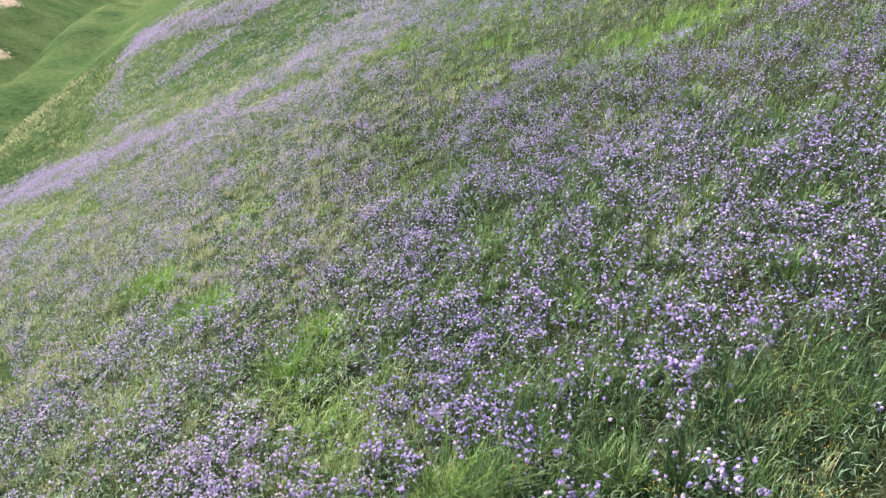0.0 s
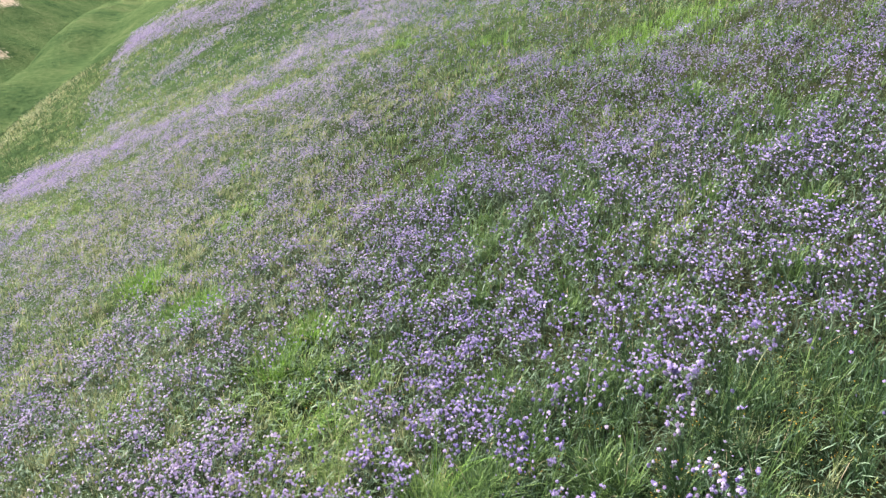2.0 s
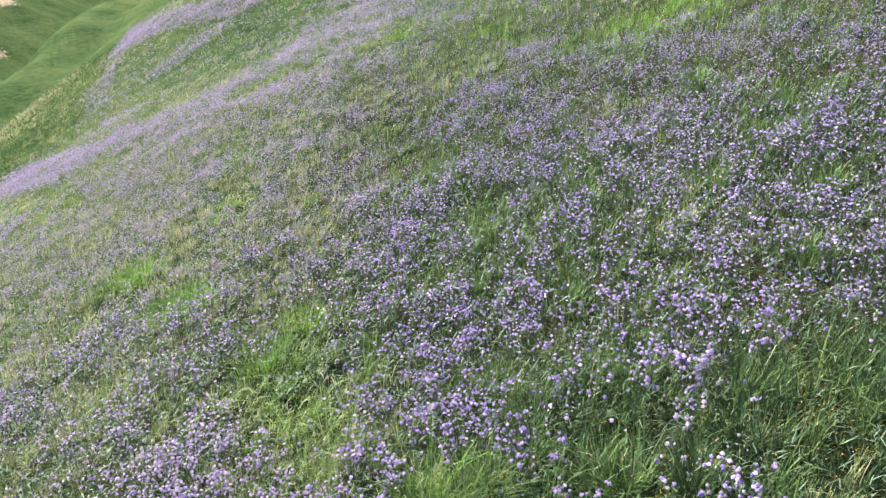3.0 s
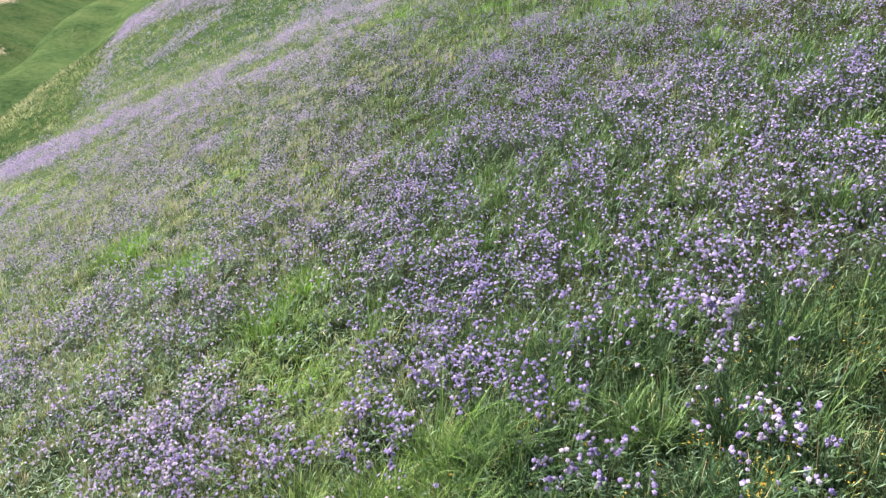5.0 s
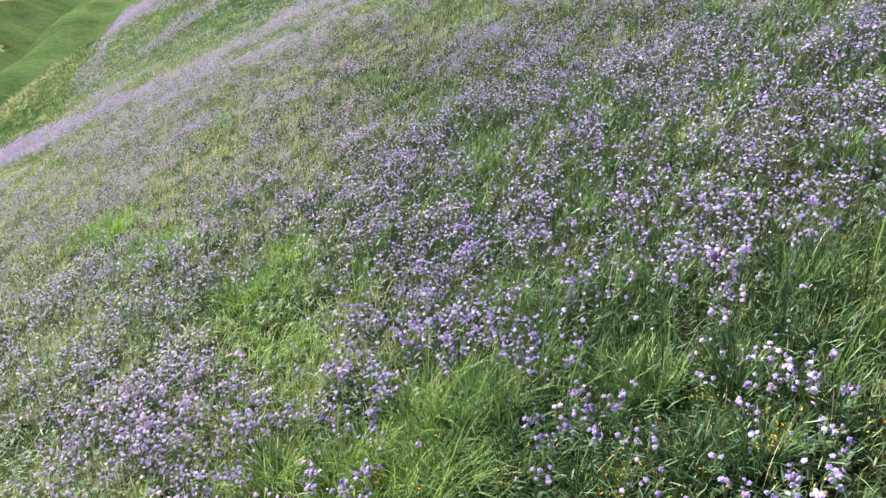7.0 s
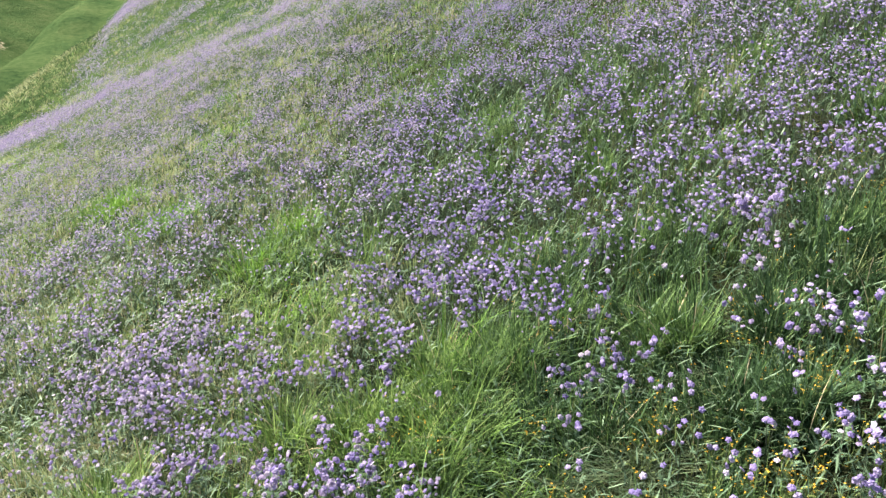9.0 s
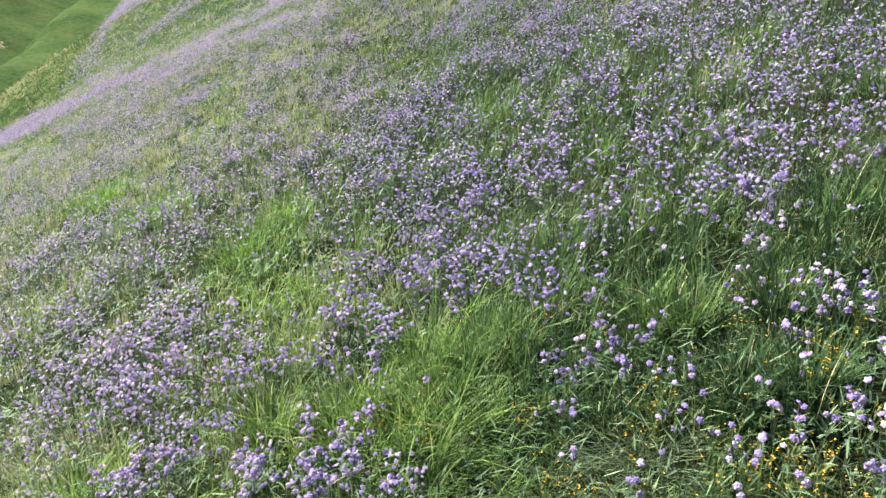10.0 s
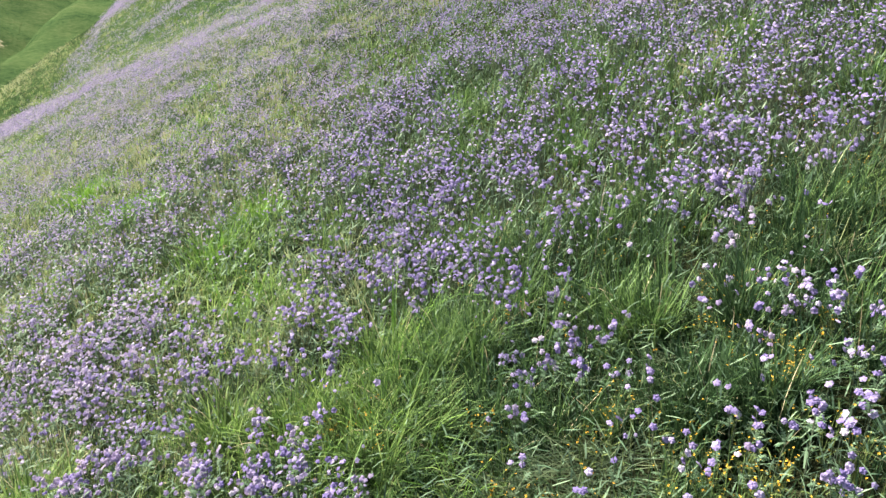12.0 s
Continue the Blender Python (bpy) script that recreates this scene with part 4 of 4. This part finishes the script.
def puff_shape():
    """A far flower head: a small uneven dome of four facets."""
    v = np.array([(0.52, 0.05, -0.08), (0.03, 0.46, -0.02), (-0.5, -0.06, -0.05), (-0.04, -0.5, -0.1), (0.03, 0.02, 0.13)])
    f = np.array([(0, 1, 4), (1, 2, 4), (2, 3, 4), (3, 0, 4)])
    return v, f

def kite_shape():
    """The farthest flower heads: two facets folded along the middle."""
    return np.array([(0.5, 0.0, 0.0), (0.0, 0.5, -0.16), (-0.5, 0.0, 0.0), (0.0, -0.5, -0.16)]), np.array([(0, 1, 2), (0, 2, 3)])

def place_many(shape, pos, size, tilt, turn):
    """Copies of a small shape, tilted and turned, in one set of arrays."""
    v, f = shape
    n = len(pos)
    ct, st, ca, sa = np.cos(tilt), np.sin(tilt), np.cos(turn), np.sin(turn)
    z, o = np.zeros(n), np.ones(n)
    rx = np.stack([np.stack([o, z, z], -1), np.stack([z, ct, -st], -1), np.stack([z, st, ct], -1)], -2)
    spin = rng.random(n) * 6.283
    cs, ss = np.cos(spin), np.sin(spin)
    rs = np.stack([np.stack([cs, -ss, z], -1), np.stack([ss, cs, z], -1), np.stack([z, z, o], -1)], -2)
    rz = np.stack([np.stack([ca, -sa, z], -1), np.stack([sa, ca, z], -1), np.stack([z, z, o], -1)], -2)
    r = rz @ rx @ rs
    out = np.einsum("nij,kj->nki", r, v) * size[:, None, None] + pos[:, None, :]
    return out.reshape(-1, 3), (f[None] + (np.arange(n) * len(v))[:, None, None]).reshape(-1, 3)

def haze_paleness(x, y):
    """The share of paler flowers: more to the left, as painted haze."""
    return 0.09 + 0.65 * smooth(0.25, -0.9, x)

def picked(x, y):
    """The near stretch where each flowering plant stands as a thing of its own."""
    return (y < 2.02 + 0.25 * x) & (y > 1.05) & (np.abs(x) < 1.2)

def build_flowers():
    heads, stems = {True: [], False: []}, []
    for near, far, per, fat, shape in [(0.35, 2.4, 8500, 0.74, head_shape(10, (0.5, 1.0), 1)), (2.4, 4.2, 7200, 0.68, head_shape(7, (0.55, 1.0), 2)), (4.2, 7.5, 6800, 0.68, puff_shape()), (7.5, 12.0, 7900, 0.78, kite_shape()), (12.0, 21.0, 4800, 1.1, kite_shape())]:
        few = 0.45 if far < 3 else 0.42 if far < 5 else 0.45
        cx, cy = scatter(near, far, per * few, 43 if far < 7 else 37)
        m = (rng.random(len(cx)) < bloom(cx, cy)) & (~picked(cx, cy) | (rng.random(len(cx)) < np.where((cx > 0.15) & (cy < 1.9), 0.1, 0.6)))
        cx, cy = cx[m], cy[m]
        size = rng.geometric(few, len(cx)).clip(1, 8)
        who = np.repeat(np.arange(len(cx)), size)
        n = len(who)
        x, y = cx[who] + rng.normal(0, 0.013, n), cy[who] + rng.normal(0, 0.013, n)
        p = stand(x, y)
        low = p.copy()
        p[:, 2] += (0.09 + 0.07 * field(cx, cy, 0.3, 41) + rng.normal(0, 0.022, len(cx)))[who] + rng.normal(0, 0.012, n)
        size = rng.gamma(12.0, 0.0132 / 12, n).clip(0.007, 0.02) * fat
        tilt, turn = rng.uniform(0.2, 1.3, n), rng.normal(-0.1, 0.9, n)
        pale = (rng.random(len(cx)) < haze_paleness(cx, cy))[who]
        for tint in heads:
            m = pale == tint
            heads[tint].append(place_many(shape, p[m], size[m], tilt[m], turn[m]))
        if far < 5:
            stems.append(blades(low, p[:, 2] - low[:, 2], np.full(n, 0.0017), np.full(n, 0.0), rng.uniform(0, 6.283, n), np.full(n, 0.05), 2))
    for tint, mat, words in [(True, LILAC, "countless small pale lilac phacelia flowers carpeting the slope"), (False, VIOLET, "countless small violet phacelia flowers carpeting the slope")]:
        v, f = merge(heads[tint])
        tagged(new("phacelia_flowers", mesh_from("phacelia_flowers", v, f, mat, False)), words, "wildflowers", kind="stuff")
    v, f = merge(stems)
    tagged(new("flower_stems", mesh_from("flower_stems", v, f, STEM)), "thin green stems of the lilac flowers", "stems", kind="stuff")

build_flowers()

def build_gold():
    x, y = scatter(0.4, 4.5, 7000)
    m = rng.random(len(x)) < (blobs(x, y, GOLD) * 0.6 + 0.06 * smooth(0.1, 0.6, x) * smooth(3.2, 2.2, y)) * smooth(0.45, 0.75, field(x, y, 0.045, 51)) + 0.004
    x, y = x[m], y[m]
    n = len(x)
    p = stand(x, y)
    p[:, 2] += rng.uniform(0.05, 0.13, n)
    v, f = place_many(spark_shape(), p, rng.uniform(0.0028, 0.0046, n), rng.uniform(0, 1.2, n), rng.uniform(0, 6.283, n))
    tagged(new("golden_wildflowers", mesh_from("golden_wildflowers", v, f, GOLD_PETAL, False)), "tiny golden yellow flowers low among the grass", "wildflowers", kind="stuff")

build_gold()

# ---- near plants, each a thing of its own ----
def part(name, mesh, parent, m, label=""):
    """Links a mesh as one part of a thing."""
    ob = new(name, mesh)
    ob.parent, ob.matrix_basis = parent, m
    return tagged(ob, label) if label else ob

def head_mesh(name, mat, seed):
    return mesh_from(name, *head_shape(20, (0.25, 0.55, 0.82, 1.0), seed), mat, False)

def stalk_mesh(name, foot, top, thick, mat):
    """A thin three-sided stalk, bowed a little between its ends."""
    foot, top = np.array(foot, float), np.array(top, float)
    v, f = [], []
    for k in range(4):
        t = k / 3
        c = foot + (top - foot) * np.array([t ** 1.6, t ** 1.6, t])
        for q in range(3):
            a = 2.094 * q
            v.append(c + np.array([math.cos(a), math.sin(a), 0]) * thick * (1 - 0.4 * t))
    for k in range(3):
        for q in range(3):
            a, b = 3 * k + q, 3 * k + (q + 1) % 3
            f += [(a, b, b + 3), (a, b + 3, a + 3)]
    return mesh_from(name, v, f, mat)

def leaf_shape(seed):
    """A feathery leaf: a midrib with toothed lobes to both sides."""
    r = np.random.default_rng(seed)
    v, f = [], []
    n = 7
    for k in range(n):
        t = k / (n - 1)
        v.append((0, t, 0.25 * math.sin(2.2 * t)))
    for k in range(n - 1):
        for side in (-1, 1):
            t = (k + 0.6) / (n - 1)
            w = 0.30 * math.sin(math.pi * min(1, 0.15 + t * 0.85)) * r.uniform(0.7, 1.2)
            v.append((side * w, t + 0.10, 0.25 * math.sin(2.2 * t) - 0.05))
            f.append((k, k + 1, len(v) - 1) if side < 0 else (k + 1, k, len(v) - 1))
    return np.array(v), np.array(f)

def build_leaves():
    """Low feathery leaves between the near stems, and the wiry yellowish forbs."""
    pieces = []
    for seed in (71, 72, 73):
        x, y = scatter(0.5, 2.5, 480)
        m = rng.random(len(x)) < np.clip(0.2 + bloom(x, y) + 0.6 * blobs(x, y, MOUNDS) + 0.3 * smooth(0.0, 0.25, x) * smooth(2.2, 1.8, y - 0.25 * x), 0, 1)
        x, y = x[m], y[m]
        n = len(x)
        p = stand(x, y)
        p[:, 2] += rng.uniform(0.02, 0.10, n)
        pieces.append(place_many(leaf_shape(seed), p, rng.uniform(0.008, 0.016, n), rng.uniform(-0.3, 0.9, n), rng.uniform(0, 6.283, n)))
    v, f = merge(pieces)
    tagged(new("feathery_leaves", mesh_from("feathery_leaves", v, f, FORB)), "dark feathery leaves low between flower stems", "foliage", kind="stuff")
    x, y = scatter(0.5, 3.2, 1500)
    m = rng.random(len(x)) < 0.06 + 0.12 * smooth(0.1, 0.4, x) * smooth(2.2, 1.8, y) + 0.8 * np.maximum(blobs(x, y, GOLD), 0.6 * blobs(x, y, MOUNDS))
    x, y = x[m], y[m]
    n = len(x)
    foot, way, tall = stand(x, y), rng.uniform(0, 6.283, n), rng.uniform(0.07, 0.13, n)
    pieces = [blades(foot, tall, np.full(n, 0.0018), rng.uniform(0, 0.25, n), way, rng.uniform(0, 0.4, n), 3)]
    for k in range(6):
        p = foot.copy()
        p[:, 2] += tall * rng.uniform(0.35, 0.95, n)
        pieces.append(blades(p, rng.uniform(0.010, 0.024, n), rng.uniform(0.0018, 0.0036, n), rng.uniform(0.5, 1.3, n), rng.uniform(0, 6.283, n), rng.uniform(0, 0.6, n), 2))
    v, f = merge(pieces)
    tagged(new("wiry_forbs", mesh_from("wiry_forbs", v, f, OLIVE)), "wiry yellowish green forbs among the grass", "foliage", kind="stuff")


build_leaves()

BELLS = {tint: [head_mesh("flower", mat, 50 + k) for k in range(5)] for tint, mat in (("pale", LILAC_ONE), ("violet", VIOLET_ONE))}
LEAVES = [mesh_from("leaf", *leaf_shape(60 + k), FORB) for k in range(3)]

def phacelia(seed, few, many, tint):
    """A plant of lilac flowers: an empty at its base, a stem, leaves and a head of flowers."""
    r = np.random.default_rng(seed)
    plant = new("phacelia_plant")
    tall = r.uniform(0.10, 0.135)
    top = np.array([r.normal(0, 0.008), r.normal(0, 0.008), tall])
    part("stem", stalk_mesh("stem", (0, 0, -0.01), top, 0.0012, STEM), plant, Matrix())
    for k in range(int(r.integers(few, many))):
        at = top + np.array([r.normal(0, 0.011), r.normal(0, 0.011), r.uniform(-0.018, 0.006)]) * min(1, k)
        part("flower", BELLS[tint][int(r.integers(5))], plant, Matrix.LocRotScale(at, Euler((r.uniform(0.2, 1.2), r.uniform(-0.4, 0.4), r.uniform(-0.9, 0.9))), [r.uniform(0.0095, 0.0138)] * 3))
    for k in range(int(r.integers(3, 6))):
        z = tall * r.uniform(0.25, 0.8)
        part("leaf", LEAVES[int(r.integers(3))], plant, Matrix.LocRotScale((top[0] * z / tall, top[1] * z / tall, z), Euler((r.uniform(-0.2, 0.7), 0, r.uniform(0, 6.3))), [r.uniform(0.013, 0.026)] * 3))
    tone = "pale lilac" if tint == "pale" else "violet"
    words = tone + (" phacelia with one to three flowers on thin stem" if many < 5 else " phacelia with clustered round flowers on a thin stem")
    return tagged(plant, words, "wildflower", "phacelia on the near slope")

def build_phacelia():
    """Lone sprigs low in the dark grass, and the thick clusters up the slope."""
    x, y = scatter(0.6, 2.6, 1500)
    x, y = x[picked(x, y)], y[picked(x, y)]
    m = (x < 0.15) | (y > 1.9)
    x, y = x[m], y[m]
    best = np.argsort(-np.sqrt(bloom(x, y)) * rng.random(len(x)))[:140]
    x, y, sprigs = x[best], y[best], np.array(SPRIGS)
    for cx, cy, rx, ry, n in CLUSTERS:
        x, y = np.r_[x, cx + rng.normal(0, 0.6 * rx, n)], np.r_[y, cy + rng.normal(0, 0.6 * ry, n)]
    pale = rng.random(len(x)) < haze_paleness(x, y)
    for kinds, px, py in [([phacelia(130 + k, 1, 4, "pale" if k == 4 else "violet") for k in range(9)], sprigs[:, 0], sprigs[:, 1]),
                          ([phacelia(100 + k, 2, 7, "pale") for k in range(6)], x[pale], y[pale]), ([phacelia(110 + k, 2, 7, "violet") for k in range(6)], x[~pale], y[~pale])]:
        z = height(px, py)
        for k in range(len(px)):
            at = pose(px[k], py[k], z[k], rng.normal(0, 5), rng.normal(0, 5), rng.normal(-8, 35))
            if k < len(kinds):
                kinds[k].matrix_basis = at
            else:
                copy_thing(kinds[k % len(kinds)], at)

build_phacelia()

def goldflower(seed):
    """A low wiry plant: thin forking stems, small leaves and several tiny golden flowers."""
    r = np.random.default_rng(seed)
    plant = new("golden_flower_plant")
    tall = r.uniform(0.075, 0.115)
    for k in range(int(r.integers(4, 7))):
        top = np.array([r.normal(0, 0.018), r.normal(0, 0.018), tall + r.uniform(-0.03, 0.01)])
        part("stem", stalk_mesh("stem", (0, 0, -0.01), top, 0.0009, OLIVE), plant, Matrix())
        for q in range(int(r.integers(1, 4))):
            at = top + np.array([r.normal(0, 0.006), r.normal(0, 0.006), r.uniform(-0.012, 0.002)]) * min(1, q)
            part("flower", GOLD_BELL, plant, Matrix.LocRotScale(at, Euler((r.uniform(-0.3, 0.9), r.uniform(-0.5, 0.5), r.uniform(0, 6.3))), [r.uniform(0.0030, 0.0046)] * 3))
        t = r.uniform(0.4, 0.8)
        part("leaf", SMALL_LEAF, plant, Matrix.LocRotScale((top[0] * t ** 1.6, top[1] * t ** 1.6, top[2] * t), Euler((r.uniform(-0.2, 0.7), 0, r.uniform(0, 6.3))), [r.uniform(0.010, 0.018)] * 3))
    return tagged(plant, "tiny golden yellow wildflower on wiry stems low in the grass", "wildflower", "golden flowers in the grass")


SMALL_LEAF = mesh_from("leaf", *leaf_shape(66), OLIVE)
GOLD_BELL = mesh_from("flower", *spark_shape(), GOLD_PETAL, False)

def build_goldflowers():
    x, y = scatter(0.6, 1.9, 1600)
    m = rng.random(len(x)) < 0.55 * blobs(x, y, GOLD) * smooth(2.0, 1.8, y) + 0.012 * smooth(0.1, 0.4, x)
    spots = np.array(GOLD_PLANTS)
    x, y = np.r_[spots[:, 0], x[m][:35]], np.r_[spots[:, 1], y[m][:35]]
    z = height(x, y)
    first = [goldflower(200 + k) for k in range(5)]
    for k in range(len(x)):
        at = pose(x[k], y[k], z[k], 0, 0, rng.uniform(0, 360))
        if k < len(first):
            first[k].matrix_basis = at
        else:
            copy_thing(first[k % len(first)], at)

build_goldflowers()

def grass_tuft(x, y, rx, ry, tall, mat, label, count):
    """A clump of long blades rising from one crown, with a few dry ones."""
    tuft = new("grass_tuft")
    base = float(height(x, y))
    tuft.location = (x, y, base)

    def clump(n, factor):
        px, py = rng.normal(0, 0.65 * rx, n), rng.normal(0, 0.65 * ry, n)
        p = np.stack([px, py, height(x + px, y + py) - base - 0.005], -1)
        out = np.arctan2(py, px) + rng.normal(0, 0.7, n)
        return blades(p, tall * rng.uniform(0.55, 1.25, n) * factor, rng.uniform(0.002, 0.0042, n) * (1 + 0.12 * max(0, y - 2)), rng.uniform(0.0, 0.5, n), out, rng.uniform(0.1, 1.5, n), 5)

    tagged(part("clump", mesh_from("clump", *clump(count, 1.0), mat), tuft, Matrix()), kind="stuff")
    for k in range(5):
        part("dry_blade", mesh_from("dry_blade", *clump(1, 0.9), STRAW), tuft, Matrix(), "dry straw-coloured blade")
    return tagged(tuft, label, "grass tuft", "grass tufts on the slope")

# Tufts near and to the right take the shade-darkened grass tone
for x, y, rx, ry, w in TUFTS:
    grass_tuft(x, y, rx, ry, 0.115, FRESH if x < 0 else SHADE_GREEN if x > 0.65 and y < 2.1 else LUSH, "lush bright green grass tuft between lilac flowers", 330)
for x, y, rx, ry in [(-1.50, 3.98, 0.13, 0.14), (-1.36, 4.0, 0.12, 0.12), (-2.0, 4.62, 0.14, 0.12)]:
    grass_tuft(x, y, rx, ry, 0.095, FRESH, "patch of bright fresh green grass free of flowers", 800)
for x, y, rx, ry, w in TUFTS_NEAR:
    grass_tuft(x, y, rx, ry, 0.14, GRASS if x < 0.0 else SHADE_GREEN if x > 0.65 or x > 0.25 and y < 1.75 else LUSH, "tall green grass tuft with arching blades", 310)

def dry_stalk(x, y, long, lean, way, label):
    """A long dead grass stalk arching over the sward, with a thin seed head."""
    stalk = new("dry_stalk")
    stalk.location = (x, y, float(height(x, y)))
    one = lambda v: np.array([float(v)])
    v, f = blades(np.zeros((1, 3)), one(long), one(0.0022), one(lean), one(way), one(0.9), 8)
    part("stem", mesh_from("stem", v, f, STRAW), stalk, Matrix())
    tip = v[-1]
    n = 14
    at = np.repeat(tip[None], n, 0) - np.linspace(0, 0.03, n)[:, None] * np.array([[math.cos(way), math.sin(way), 0.3]])
    part("seed_head", mesh_from("seed_head", *blades(at, np.full(n, 0.009), np.full(n, 0.0022), rng.uniform(0.2, 1.2, n), rng.uniform(0, 6.3, n), np.full(n, 0.2), 2), STRAW), stalk, Matrix())
    return tagged(stalk, label, "grass stalk", "dry stalks in the meadow")

for x, y, long, lean, way in [(-0.02, 2.75, 0.22, 0.7, -0.2), (-0.50, 2.32, 0.16, 0.5, 0.4), (0.72, 2.35, 0.17, 0.7, 0.3), (-0.95, 2.75, 0.18, 0.6, 0.6), (1.05, 2.9, 0.2, 0.5, 3.0)]:
    dry_stalk(x, y, long, lean, way, "long dry straw-coloured grass stalk arching over green sward")

build_round_about()
